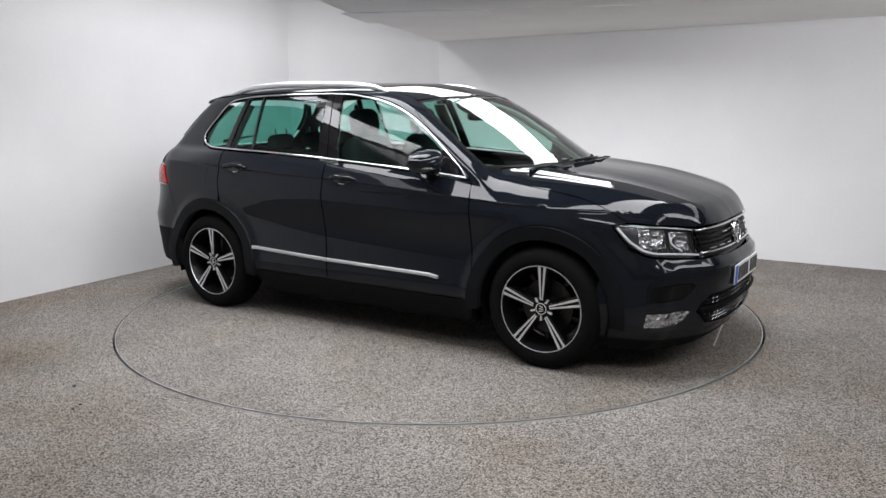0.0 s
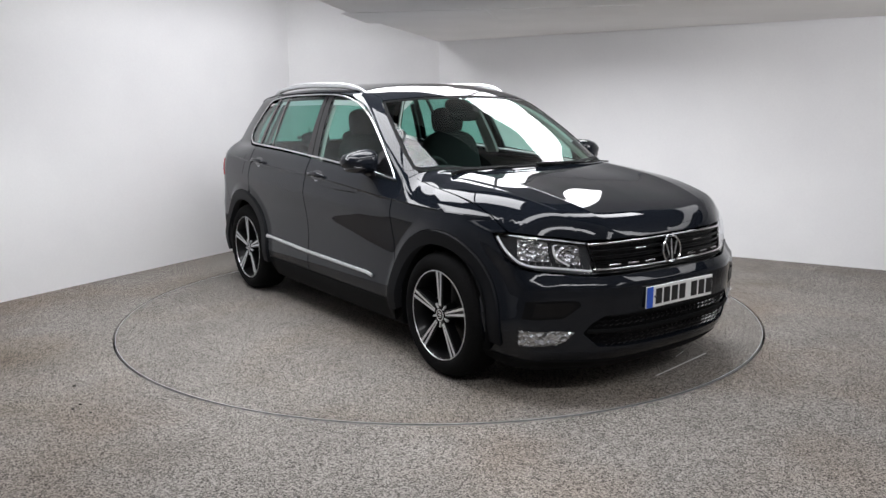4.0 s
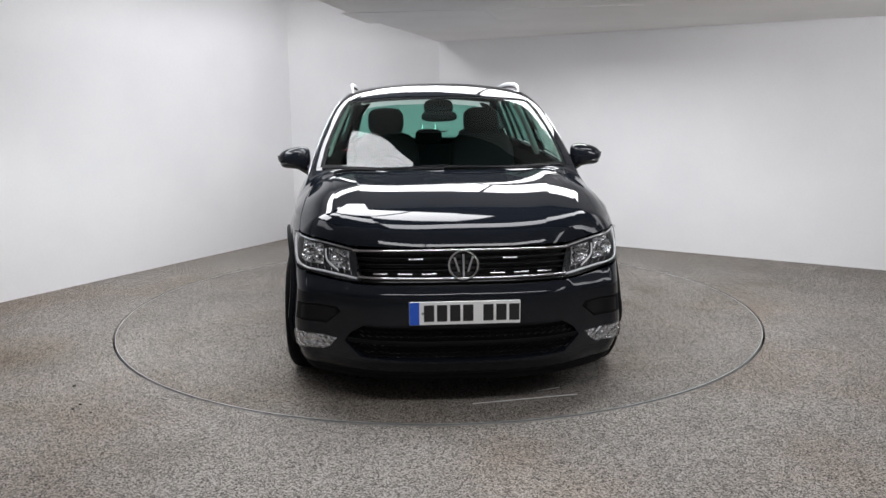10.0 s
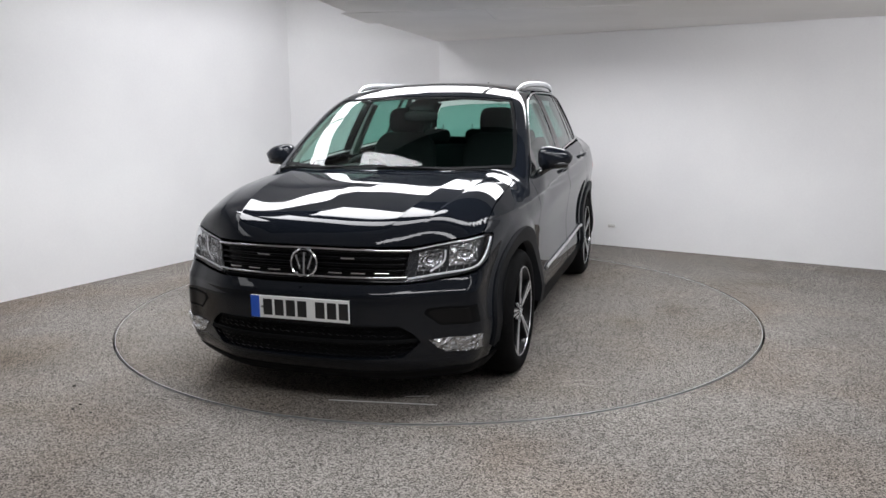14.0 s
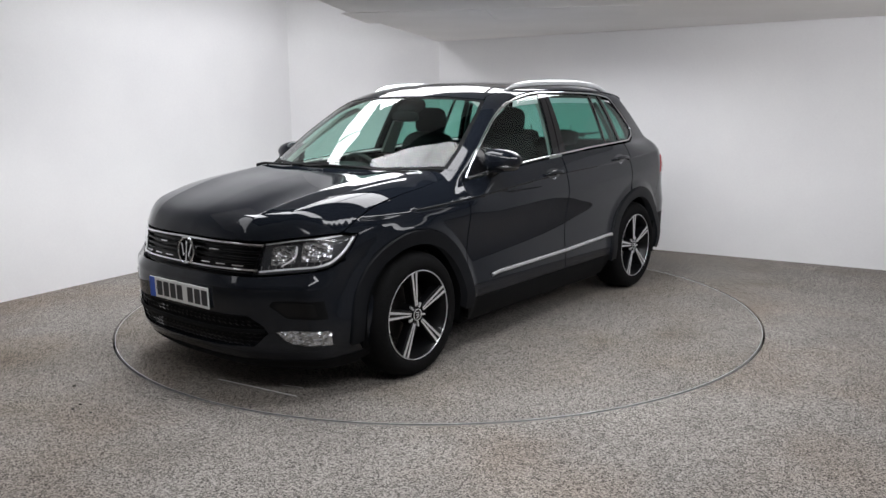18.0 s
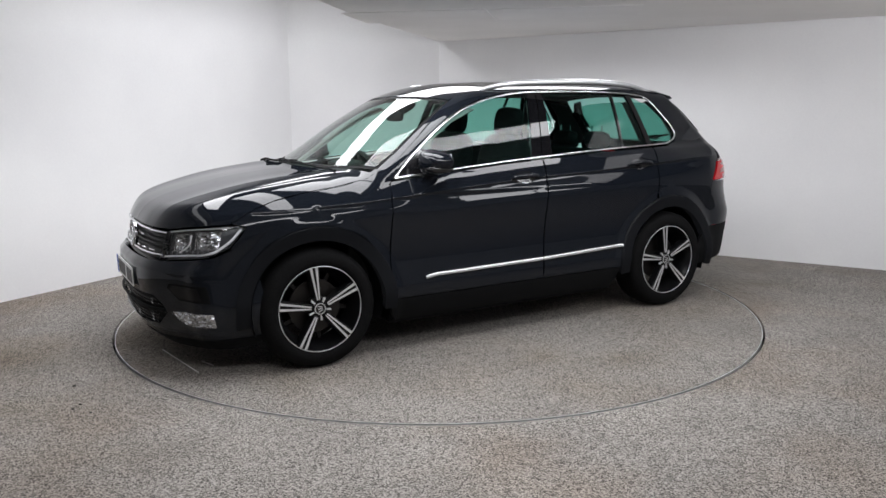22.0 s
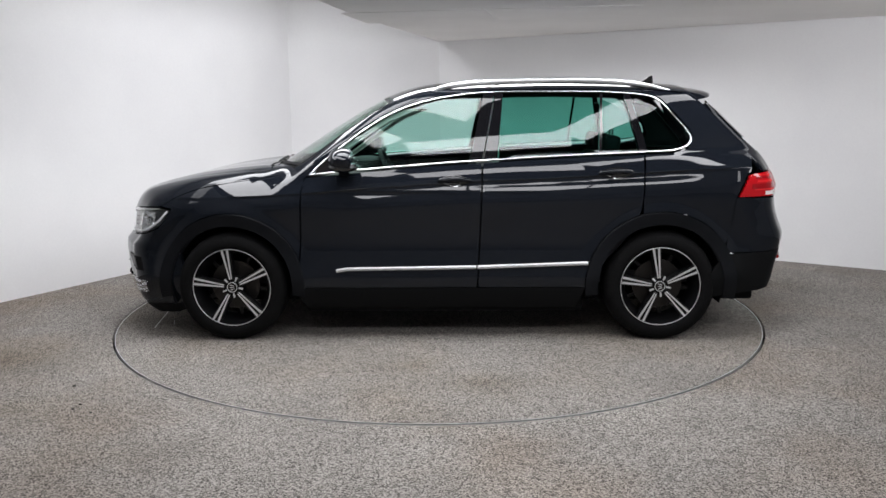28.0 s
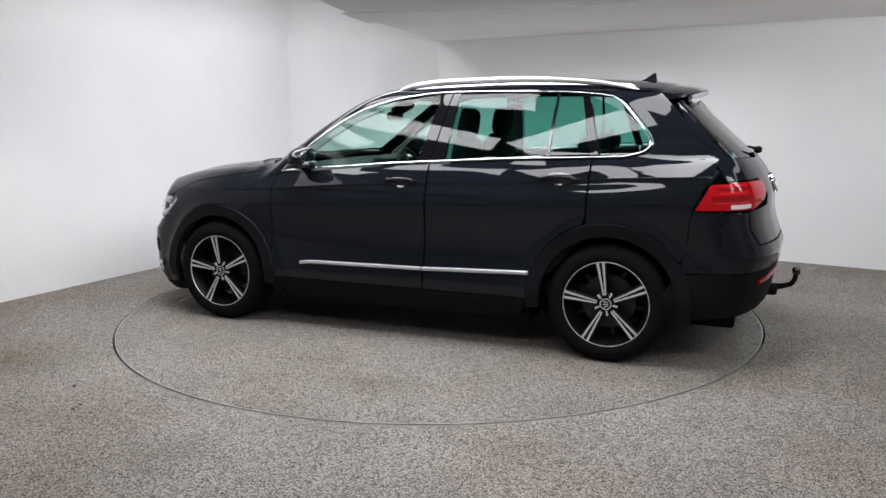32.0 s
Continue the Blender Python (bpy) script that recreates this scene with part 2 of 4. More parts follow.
def meet(o, d, far, near=0.0):
    """Where rays that come from outside meet the body: o + s d, s from near to far."""
    s0, s1 = np.full(len(o), near, float), np.full(len(o), far, float)
    lo = s0.copy()
    found = np.zeros(len(o), bool)
    for s in np.linspace(near, far, 60)[1:]:
        P = o + s * d
        inside = body(P[:, 0], P[:, 1], P[:, 2]) < 0
        lo = np.where(~inside & ~found, s, lo)
        found |= inside
    a, b = lo, lo + (far - near) / 59
    for _ in range(22):
        m = (a + b) / 2
        P = o + m[:, None] * d
        inside = body(P[:, 0], P[:, 1], P[:, 2]) < 0
        a, b = np.where(inside, a, m), np.where(inside, m, b)
    return o + ((a + b) / 2)[:, None] * d


def from_side(uv):
    n = len(uv)
    o = np.stack([uv[:, 0], np.full(n, 1.15), uv[:, 1]], -1)
    return meet(o, np.tile([0., -1, 0], (n, 1)), 1.14)


def from_top(uv):
    n = len(uv)
    o = np.stack([uv[:, 0], uv[:, 1], np.full(n, 1.8)], -1)
    return meet(o, np.tile([0., 0, -1], (n, 1)), 1.7)


def from_round(uv, x0):
    """u: degrees round an upright axis at x0, from straight ahead (x0 > 0) or astern; v: height."""
    n, a, s = len(uv), np.radians(uv[:, 0]), math.copysign(1, x0)
    d = np.stack([-s * np.cos(a), -np.sin(a), 0 * a], -1)
    o = np.stack([np.full(n, x0), 0 * a, uv[:, 1]], -1) - 1.6 * d
    return meet(o, d, 1.6)


def from_diag(uv):
    """Down and inwards at 45 degrees; v is (z - y) / sqrt 2."""
    n, h = len(uv), math.sqrt(.5)
    o = np.stack([uv[:, 0], (2.4 - uv[:, 1]) * h, (2.4 + uv[:, 1]) * h], -1)
    return meet(o, np.tile([0., -h, -h], (n, 1)), 2.0)


def diag(P):
    return [(float(a), float((c - b) * math.sqrt(.5))) for a, b, c in P]

# ---- building helpers ----

def part(name, bm, mat, parent=None, label="", smooth=True, bevel=0.0):
    """Links a bmesh as one mesh object under a thing or a part."""
    me = bpy.data.meshes.new(name)
    bm.normal_update()
    bm.to_mesh(me)
    bm.free()
    me.materials.append(mat)
    if smooth:
        me.shade_smooth()
        me.set_sharp_from_angle(angle=radians(38))
    ob = new(name, me)
    if parent:
        ob.parent = parent
    if bevel:
        b = ob.modifiers.new("bevel", "BEVEL")
        b.width, b.segments, b.limit_method, b.angle_limit = bevel, 2, "ANGLE", radians(40)
        ob.modifiers.new("normals", "WEIGHTED_NORMAL")
    if label:
        ob["label"] = label
    return ob


def box(bm, size, m=None):
    r = bmesh.ops.create_cube(bm, size=1)["verts"]
    bmesh.ops.transform(bm, matrix=(m or Matrix()) @ Matrix.Diagonal((*size, 1)), verts=r)
    return r


def revolve(bm, prof, m=None, n=48, close=False):
    """Turns a profile of (radius, height) about the z axis."""
    rings = []
    for r, z in prof:
        rings.append([bm.verts.new((r * math.cos(2 * math.pi * i / n), r * math.sin(2 * math.pi * i / n), z)) for i in range(n)])
    pairs = list(zip(rings, rings[1:])) + ([(rings[-1], rings[0])] if close else [])
    for a, b in pairs:
        for i in range(n):
            bm.faces.new((a[i], a[(i + 1) % n], b[(i + 1) % n], b[i]))
    if m:
        bmesh.ops.transform(bm, matrix=m, verts=[v for r in rings for v in r])
    return rings


def tube(bm, pts, r, n=8, flat=1.0, up=(0, 0, 1)):
    """A rod of radius r (or a radius per point) along points; flat squeezes it along 'up'."""
    pts = [Vector(p) for p in pts]
    rr = r if hasattr(r, "__len__") else [r] * len(pts)
    rings = []
    for i, p in enumerate(pts):
        d = (pts[min(i + 1, len(pts) - 1)] - pts[max(i - 1, 0)]).normalized()
        a = d.cross(Vector(up)).normalized()
        b = a.cross(d).normalized()
        rings.append([bm.verts.new(p + rr[i] * (a * math.cos(2 * math.pi * k / n) + b * flat * math.sin(2 * math.pi * k / n))) for k in range(n)])
    for s, t in zip(rings, rings[1:]):
        for k in range(n):
            bm.faces.new((s[k], s[(k + 1) % n], t[(k + 1) % n], t[k]))
    bm.faces.new(rings[0][::-1])
    bm.faces.new(rings[-1])


def prism(bm, outline, lo, hi, m=None):
    """An outline of (u, v) pulled from height lo to hi."""
    a = [bm.verts.new((u, v, lo)) for u, v in outline]
    b = [bm.verts.new((u, v, hi)) for u, v in outline]
    bm.faces.new(a[::-1])
    bm.faces.new(b)
    for i in range(len(a)):
        j = (i + 1) % len(a)
        bm.faces.new((a[i], a[j], b[j], b[i]))
    if m:
        bmesh.ops.transform(bm, matrix=m, verts=a + b)
    return a + b


def dense(poly, step, closed=True):
    out = []
    n = len(poly)
    for i in range(n if closed else n - 1):
        p, q = np.array(poly[i], float), np.array(poly[(i + 1) % n], float)
        k = max(1, int(math.ceil(np.linalg.norm(q - p) / step)))
        out += [p + (q - p) * j / k for j in range(k)]
    if not closed:
        out.append(np.array(poly[-1], float))
    return np.array(out)


def soft(poly, closed=True, n=4):
    """A smooth line (Catmull-Rom) through the points."""
    p = [np.array(a, float) for a in poly]
    m, out = len(p), []
    for i in range(m if closed else m - 1):
        a, b, c, d = (p[(i - 1) % m], p[i], p[(i + 1) % m], p[(i + 2) % m]) if closed else (p[max(i - 1, 0)], p[i], p[i + 1], p[min(i + 2, m - 1)])
        for j in range(n):
            t = j / n
            out.append(.5 * (2 * b + (c - a) * t + (2 * a - 5 * b + 4 * c - d) * t * t + (3 * b - a - 3 * c + d) * t**3))
    if not closed:
        out.append(p[-1])
    return [tuple(q) for q in out]


def inset(poly, d):
    """The outline moved inwards by d."""
    p = np.array(poly, float)
    e = np.roll(p, -1, 0) - p
    area = np.sum(p[:, 0] * np.roll(p[:, 1], -1) - p[:, 1] * np.roll(p[:, 0], -1))
    e /= np.linalg.norm(e, axis=1, keepdims=True) + 1e-12
    nrm = np.stack([-e[:, 1], e[:, 0]], -1) * (1 if area > 0 else -1)
    b = nrm + np.roll(nrm, 1, 0)
    b /= np.maximum(np.sum(b * b, 1, keepdims=True) / 2, .35)
    return p + b * d


def panel(name, poly, proj, mat, parent, off=0.0, gap=.0019, step=.03, depth=.02, side=1, label="", scale=1.0, half=False, creases=()):
    """A sheet of the body's form inside an outline of the projection, with a turned-in edge."""
    from mathutils.geometry import delaunay_2d_cdt
    out = dense(inset(np.array(poly, float) * (scale, 1), gap), step * .7)
    lo, hi = out.min(0), out.max(0)
    gx, gy = np.meshgrid(np.arange(lo[0] + step / 2, hi[0], step), np.arange(lo[1] + step / 2, hi[1], step * .8))
    gx[1::2] += step / 2
    g = np.stack([gx.ravel(), gy.ravel()], -1)
    d = np.full(len(g), 9.0)
    a, b = out, np.roll(out, -1, 0)
    inside = np.zeros(len(g), bool)
    for p, q in zip(a, b):
        t = np.clip(((g - p) @ (q - p)) / max((q - p) @ (q - p), 1e-12), 0, 1)
        d = np.minimum(d, np.linalg.norm(g - p - t[:, None] * (q - p), axis=1))
        cross = (p[1] > g[:, 1]) != (q[1] > g[:, 1])
        inside ^= cross & (g[:, 0] < (q[0] - p[0]) * (g[:, 1] - p[1]) / (q[1] - p[1] if q[1] != p[1] else 1e-12) + p[0])
    g = g[inside & (d > step * .35)]
    for crease in creases:
        c = np.array(dense(crease, .012, False), float)
        along = np.gradient(c, axis=0)
        side_way = np.stack([-along[:, 1], along[:, 0]], -1) / np.linalg.norm(along, axis=1, keepdims=True)
        far = np.min(np.linalg.norm(g[:, None] - c[None], axis=2), axis=1) > .011
        g = np.concatenate([g[far], c + side_way * .0026, c - side_way * .0026])
    pts = [Vector(v) for v in np.concatenate([out, g])]
    v, _, f, *_ = delaunay_2d_cdt(pts, [], [list(range(len(out)))], 1, 1e-7)
    uv = np.array([tuple(a) for a in v]) / (scale, 1)
    P = proj(uv)
    N = slope(P)
    P = P + N * off
    mid = np.array([(uv[list(t)] * (scale, 1)).mean(0) for t in f])
    keep = np.zeros(len(mid), bool)
    for p, q in zip(a, b):
        cross = (p[1] > mid[:, 1]) != (q[1] > mid[:, 1])
        keep ^= cross & (mid[:, 0] < (q[0] - p[0]) * (mid[:, 1] - p[1]) / (q[1] - p[1] if q[1] != p[1] else 1e-12) + p[0])
    f = [tuple(t) for t, k in zip(f, keep) if k]
    fn = sum((np.dot(np.cross(P[t[1]] - P[t[0]], P[t[2]] - P[t[0]]), N[t[0]]) for t in f[:40]), 0.0)
    if fn < 0:
        f = [t[::-1] for t in f]
    count = {}
    for t in f:
        for i in range(len(t)):
            e = (t[i], t[(i + 1) % len(t)])
            count[e] = 1
    rim = [e for e in count if (e[1], e[0]) not in count]
    ids = sorted({i for e in rim for i in e})
    n0 = len(P)
    top = {j: n0 + k for k, j in enumerate(ids)}
    bot = {j: n0 + len(ids) + k for k, j in enumerate(ids)}
    V = np.concatenate([P, P[ids], P[ids] - N[ids] * depth])
    out_n = {j: np.zeros(3) for j in ids}
    for i, j in rim:
        w = np.cross(P[j] - P[i], N[i])
        out_n[i] = out_n[i] + w
        out_n[j] = out_n[j] + w
    R = np.array([out_n[j] / (np.linalg.norm(out_n[j]) + 1e-12) for j in ids])
    if half:
        R = R * .5 + N[ids] * .5
    NN = np.concatenate([N, R, R])
    f = f + [(top[j], top[i], bot[i], bot[j]) for i, j in rim]
    if side < 0:
        V, NN = V * (1, -1, 1), NN * (1, -1, 1)
        f = [t[::-1] for t in f]
    me = bpy.data.meshes.new(name)
    me.from_pydata(V.tolist(), [], f)
    me.materials.append(mat)
    me.shade_smooth()
    me.normals_split_custom_set_from_vertices(NN.tolist())
    ob = new(name, me)
    ob.parent = parent
    if label:
        ob["label"] = label
    return ob


def strip(name, pts, r, mat, parent, side=1, off=.002, flat=.5, label=""):
    """A moulding that follows points on the body: a flattened rod, lying on the skin."""
    P = np.array(pts, float)
    N = slope(P)
    bm = bmesh.new()
    rings = []
    for i in range(len(P)):
        d = P[min(i + 1, len(P) - 1)] - P[max(i - 1, 0)]
        d /= np.linalg.norm(d) + 1e-12
        w = np.cross(N[i], d)
        w /= np.linalg.norm(w)
        c = P[i] + N[i] * off
        ring = []
        for k in range(10):
            a = 2 * math.pi * k / 10
            q = c + w * r * math.cos(a) + N[i] * r * flat * math.sin(a)
            ring.append(bm.verts.new((q[0], q[1] * side, q[2])))
        rings.append(ring)
    for s, t in zip(rings, rings[1:]):
        for k in range(10):
            bm.faces.new((s[k], s[(k + 1) % 10], t[(k + 1) % 10], t[k]))
    bm.faces.new(rings[0])
    bm.faces.new(rings[-1][::-1])
    bmesh.ops.recalc_face_normals(bm, faces=bm.faces)
    return part(name, bm, mat, parent, label)


def nose(uv):
    return from_round(uv, 1.1)


def tail(uv):
    return from_round(uv, -1.1)


def about(pts, x0):
    """Outline points (x, y, z) turned into degrees round the axis at x0, and height."""
    return [(math.degrees(math.atan2(y, (x - x0) * math.copysign(1, x0))), z) for x, y, z in pts]


def mirrored(poly):
    return poly + [(-u, v) for u, v in poly[::-1] if abs(u) > 1e-6]


def arc(cx, cz, r, a0, a1, n=16):
    return [(cx + r * math.cos(radians(a0 + (a1 - a0) * i / n)), cz + r * math.sin(radians(a0 + (a1 - a0) * i / n))) for i in range(n + 1)]


K = .0175  # metres per degree round the nose and the tail


def pebble(bm, size, m=None, e=.6, n=20, k=12):
    """A rounded box: a ball pushed towards a box by the power e."""
    def pw(a):
        return math.copysign(abs(a) ** e, a)
    vs, rings = [], []
    for i in range(1, k):
        v = math.pi * i / k - math.pi / 2
        rings.append([bm.verts.new((size[0] / 2 * pw(math.cos(v)) * pw(math.cos(2 * math.pi * j / n)), size[1] / 2 * pw(math.cos(v)) * pw(math.sin(2 * math.pi * j / n)), size[2] / 2 * pw(math.sin(v)))) for j in range(n)])
    lo, hi = bm.verts.new((0, 0, -size[2] / 2)), bm.verts.new((0, 0, size[2] / 2))
    for s, t in zip(rings, rings[1:]):
        for j in range(n):
            bm.faces.new((s[j], s[(j + 1) % n], t[(j + 1) % n], t[j]))
    for j in range(n):
        bm.faces.new((lo, rings[0][(j + 1) % n], rings[0][j]))
        bm.faces.new((hi, rings[-1][j], rings[-1][(j + 1) % n]))
    vs = [v for r in rings for v in r] + [lo, hi]
    if m:
        bmesh.ops.transform(bm, matrix=m, verts=vs)
    return vs

# ---- the studio ----

def plan_wall(name, a, b, z0, z1, mat, thick=.15, label="", flip=1):
    """An upright wall from a to b, its face on that line, its thickness behind it."""
    a, b = Vector(a), Vector(b)
    d = (b - a).normalized()
    n = Vector((-d.y, d.x)) * thick * flip
    bm = bmesh.new()
    prism(bm, [tuple(a), tuple(b), tuple(b + n), tuple(a + n)], z0, z1)
    bmesh.ops.recalc_face_normals(bm, faces=bm.faces)
    return tagged(part(name, bm, mat, smooth=False), label, "wall", kind="structure")


CORNER_A, CORNER_B = (-1.62, 3.21), (.03, 3.566)
FAR_LEFT, FAR_RIGHT = (-1.62 - .505 * 14, 3.21 - .863 * 14), (.03 + .84 * 11.5, 3.566 - .542 * 11.5)
TOP = 3.0
bm = bmesh.new()
rings = revolve(bm, [(2.251, 0), (2.251, -.05), (30, -.05), (30, 0)], n=128)
for i in range(128):
    bm.faces.new((rings[3][i], rings[3][(i + 1) % 128], rings[0][(i + 1) % 128], rings[0][i]))
bmesh.ops.recalc_face_normals(bm, faces=bm.faces)
tagged(part("floor", bm, M_CARPET, smooth=False), "mottled grey-beige short-pile carpet floor round a turntable", "floor", kind="structure")
bm = bmesh.new()
revolve(bm, [(2.3, -.06), (0.001, -.06)], n=64)
tagged(part("pit_bottom", bm, M_PLASTIC, smooth=False), "dark hollow under the turntable", "floor", kind="structure")

plan_wall("wall_west", FAR_LEFT, CORNER_A, 0, TOP, M_WALL, label="plain white painted studio wall, brightly lit")
plan_wall("wall_corner", CORNER_A, CORNER_B, 0, TOP, M_WALL, label="narrow white wall across the studio corner")
plan_wall("wall_east", CORNER_B, FAR_RIGHT, 0, TOP, M_WALL, label="long plain white painted studio wall")
# unseen walls added to close the room, kept white to bounce light
plan_wall("wall_back", FAR_RIGHT, (4.5, -10.5), 0, TOP, M_WALL, label="plain white wall out of view, closing the room")
plan_wall("wall_entry", (4.5, -10.5), FAR_LEFT, 0, TOP, M_WALL, label="plain white wall out of view, closing the room")

# low soffit over one side, open to the lights on the other
SOFFIT = 2.165
bm = bmesh.new()
prism(bm, [(.03, 3.566), (-.29, 2.25), (-.52, 1.33), (-.69, .48), (-.82, -.36), (6.05, -.36)], SOFFIT, SOFFIT + .1)
bmesh.ops.recalc_face_normals(bm, faces=bm.faces)
tagged(part("soffit", bm, M_SOFFIT, smooth=False), "low flat pale grey ceiling soffit", "ceiling", kind="structure")
bm = bmesh.new()
prism(bm, [(6.06, -.365), (-.82, -.365), (-2.0, -.46), (-2.0, -2.3), (9.0, -2.3)], SOFFIT, SOFFIT + .1)
bmesh.ops.recalc_face_normals(bm, faces=bm.faces)
tagged(part("light_canopy", bm, M_DARKWALL, smooth=False), "matt black canopy that holds the studio lights", "ceiling", kind="structure")
bm = bmesh.new()
prism(bm, [(-16, -16), (16, -16), (16, 16), (-16, 16)], TOP, TOP + .1)
bmesh.ops.recalc_face_normals(bm, faces=bm.faces)
tagged(part("ceiling", bm, M_SOFFIT, smooth=False), "flat pale grey studio ceiling", "ceiling", kind="structure")


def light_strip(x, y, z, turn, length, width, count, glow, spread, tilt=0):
    """A row of unseen lamps that shine down and sideways; narrowed spread hides their glow from the camera."""
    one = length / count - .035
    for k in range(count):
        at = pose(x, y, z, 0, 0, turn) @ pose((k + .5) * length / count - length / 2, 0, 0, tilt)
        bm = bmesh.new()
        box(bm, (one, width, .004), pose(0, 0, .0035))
        fixture = part("lamp_plate", bm, M_SOFFIT, smooth=False)
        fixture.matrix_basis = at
        tagged(fixture, "flat rectangular plate behind an unseen studio lamp, switched on", "ceiling light", "studio lights")
        lamp = bpy.data.lights.new("unseen_lamp", "AREA")
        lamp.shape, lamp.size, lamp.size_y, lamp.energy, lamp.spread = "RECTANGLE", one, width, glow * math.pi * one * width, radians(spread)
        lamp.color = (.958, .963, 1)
        ob = new("unseen_lamp", lamp)
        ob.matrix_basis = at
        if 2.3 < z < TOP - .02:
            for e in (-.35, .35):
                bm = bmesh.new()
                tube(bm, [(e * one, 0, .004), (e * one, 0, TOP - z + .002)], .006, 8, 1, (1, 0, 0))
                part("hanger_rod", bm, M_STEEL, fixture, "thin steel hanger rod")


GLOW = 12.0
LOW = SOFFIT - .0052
# unseen lamps, placed to match the reflections on the car
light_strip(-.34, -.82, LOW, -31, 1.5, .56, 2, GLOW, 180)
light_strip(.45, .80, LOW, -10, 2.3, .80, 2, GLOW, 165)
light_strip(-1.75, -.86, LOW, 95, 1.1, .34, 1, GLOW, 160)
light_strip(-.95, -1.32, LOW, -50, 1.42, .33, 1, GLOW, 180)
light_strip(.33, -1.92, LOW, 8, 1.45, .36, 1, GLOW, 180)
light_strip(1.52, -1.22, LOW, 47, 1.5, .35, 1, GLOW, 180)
# unseen raised pair, moved and dimmed to tune the west wall's brightness
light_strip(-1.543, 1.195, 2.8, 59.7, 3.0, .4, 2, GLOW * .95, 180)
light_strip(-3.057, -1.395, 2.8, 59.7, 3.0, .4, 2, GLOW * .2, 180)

# unseen fill strips, added out of view to brighten walls, soffit and front floor
light_strip(3.75, -1.0, LOW, -32.8, 2.9, .4, 2, GLOW * .15, 180)
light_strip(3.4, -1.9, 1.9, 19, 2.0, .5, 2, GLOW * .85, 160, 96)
light_strip(.7, -4.3, 2.85, 0, 4.2, .5, 3, GLOW * 1.05, 180)
light_strip(4.6, -4.4, 2.85, -55, 3.6, .5, 3, GLOW * .55, 180)

# turntable: a carpeted disc with a thin metal edge
bm = bmesh.new()
revolve(bm, [(.001, 0), (.6, 0), (1.4, 0), (2.232, 0), (2.232, -.05), (.001, -.05)], n=128)
turntable = tagged(part("turntable", bm, M_TABLE, smooth=False), "round carpeted car turntable set flush in the floor", "turntable")
bm = bmesh.new()
revolve(bm, [(2.233, -.04), (2.233, .002), (2.2365, .002), (2.2365, -.04)], n=160)
part("edge_ring", bm, M_ALLOY, turntable, "thin worn metal edge")

# scuffs and marks
M_SCUFF = material("pale_scuff", (.62, .61, .59), .8)
M_CRUMB = material("dark_crumb", (.03, .028, .025), .9)
for (x0, y0), (x1, y1), w in (((1.99, .045), (1.905, .595), .007), ((1.84, .40), (1.80, .52), .004)):
    bm = bmesh.new()
    L = math.hypot(x1 - x0, y1 - y0)
    box(bm, (L, w, .002), pose((x0 + x1) / 2, (y0 + y1) / 2, .0015, 0, 0, math.degrees(math.atan2(y1 - y0, x1 - x0))))
    part("scuff", bm, M_SCUFF, turntable, "pale scratch in the carpet", smooth=False)
for x, y, r0 in ((-1.96, -1.67, .009), (-1.81, -1.94, .009), (-1.82, -2.0, .008), (-1.71, -2.05, .008), (-1.5, -2.6, .006)):
    bm = bmesh.new()
    pebble(bm, (r0 * 2.2, r0 * 1.4, r0), pose(x, y, r0 * .45, 0, 0, x * 900), .9, 8, 5)
    tagged(part("carpet_crumb", bm, M_CRUMB), "small dark crumb lying on the carpet", "crumb", "crumbs")
bm = bmesh.new()
box(bm, (.075, .012, .028))
box(bm, (.05, .016, .014), pose(.0, -.002, 0))
tagged(part("wall_socket", bm, M_SCUFF, smooth=False, bevel=.003), "small white cable outlet low on the wall", "socket").matrix_basis = pose(1.797, 2.417, .21, 0, 0, -32.8)

# ---- the car ----
car = tagged(new("car"), "dark metallic grey five-door family sport utility car", "car")
FX, RX, HZ = 1.3405, -1.3405, .345     # axles and hub height
ARCH = .466

DLO = soft([(.831, 1.047), (.508, 1.077), (.089, 1.109), (-.247, 1.129), (-.743, 1.155), (-1.23, 1.171), (-1.40, 1.177)], False) + \
    soft([(-1.41, 1.178), (-1.500, 1.203), (-1.536, 1.246), (-1.517, 1.294), (-1.440, 1.385), (-1.348, 1.482), (-1.25, 1.519), (-.94, 1.541), (-.335, 1.545), (-.05, 1.522), (.167, 1.477), (.349, 1.405), (.524, 1.298), (.698, 1.167), (.80, 1.078)], False)


def top_at(x, y):
    return from_top(np.array([(x, y)]))[0]


ROOF_Y = .585
roof_line = [(x, float(top_at(x, ROOF_Y)[2])) for x in (.28, .1, -.2, -.6, -1.0, -1.3, -1.55)]
SCREEN = [(1.135, 0), (1.125, .2), (1.085, .42), (1.01, .61), (.912, .758), (.76, .739), (.6, .699), (.45, .657), (.325, .609), (.365, .45), (.395, .25), (.405, 0)]
upper = DLO[24:]


HL = about([(2.07, .515, .805), (1.99, .64, .825), (1.90, .755, .841), (1.80, .81, .848), (1.73, .843, .838), (1.775, .842, .775), (1.825, .838, .722), (1.90, .80, .685), (2.0, .70, .663), (2.06, .59, .652), (2.105, .47, .647)], 1.1)
hl_edge = [(float(p[0]) - .003, float(p[2])) for p in nose(np.array(HL[3:8]))]
WING_FRONT = [(1.780, .797), (1.75, .799), (1.70, .799)]
wing_top = [(x, float(top_at(x, y)[2])) for x, y in (*WING_FRONT, (1.66, .797), (1.55, .793), (1.35, .788), (1.15, .783), (.98, .778))]


REAR_CUT = [(-1.787, .897), (-1.776, .84), (-1.766, .72), (-1.745, .625)]
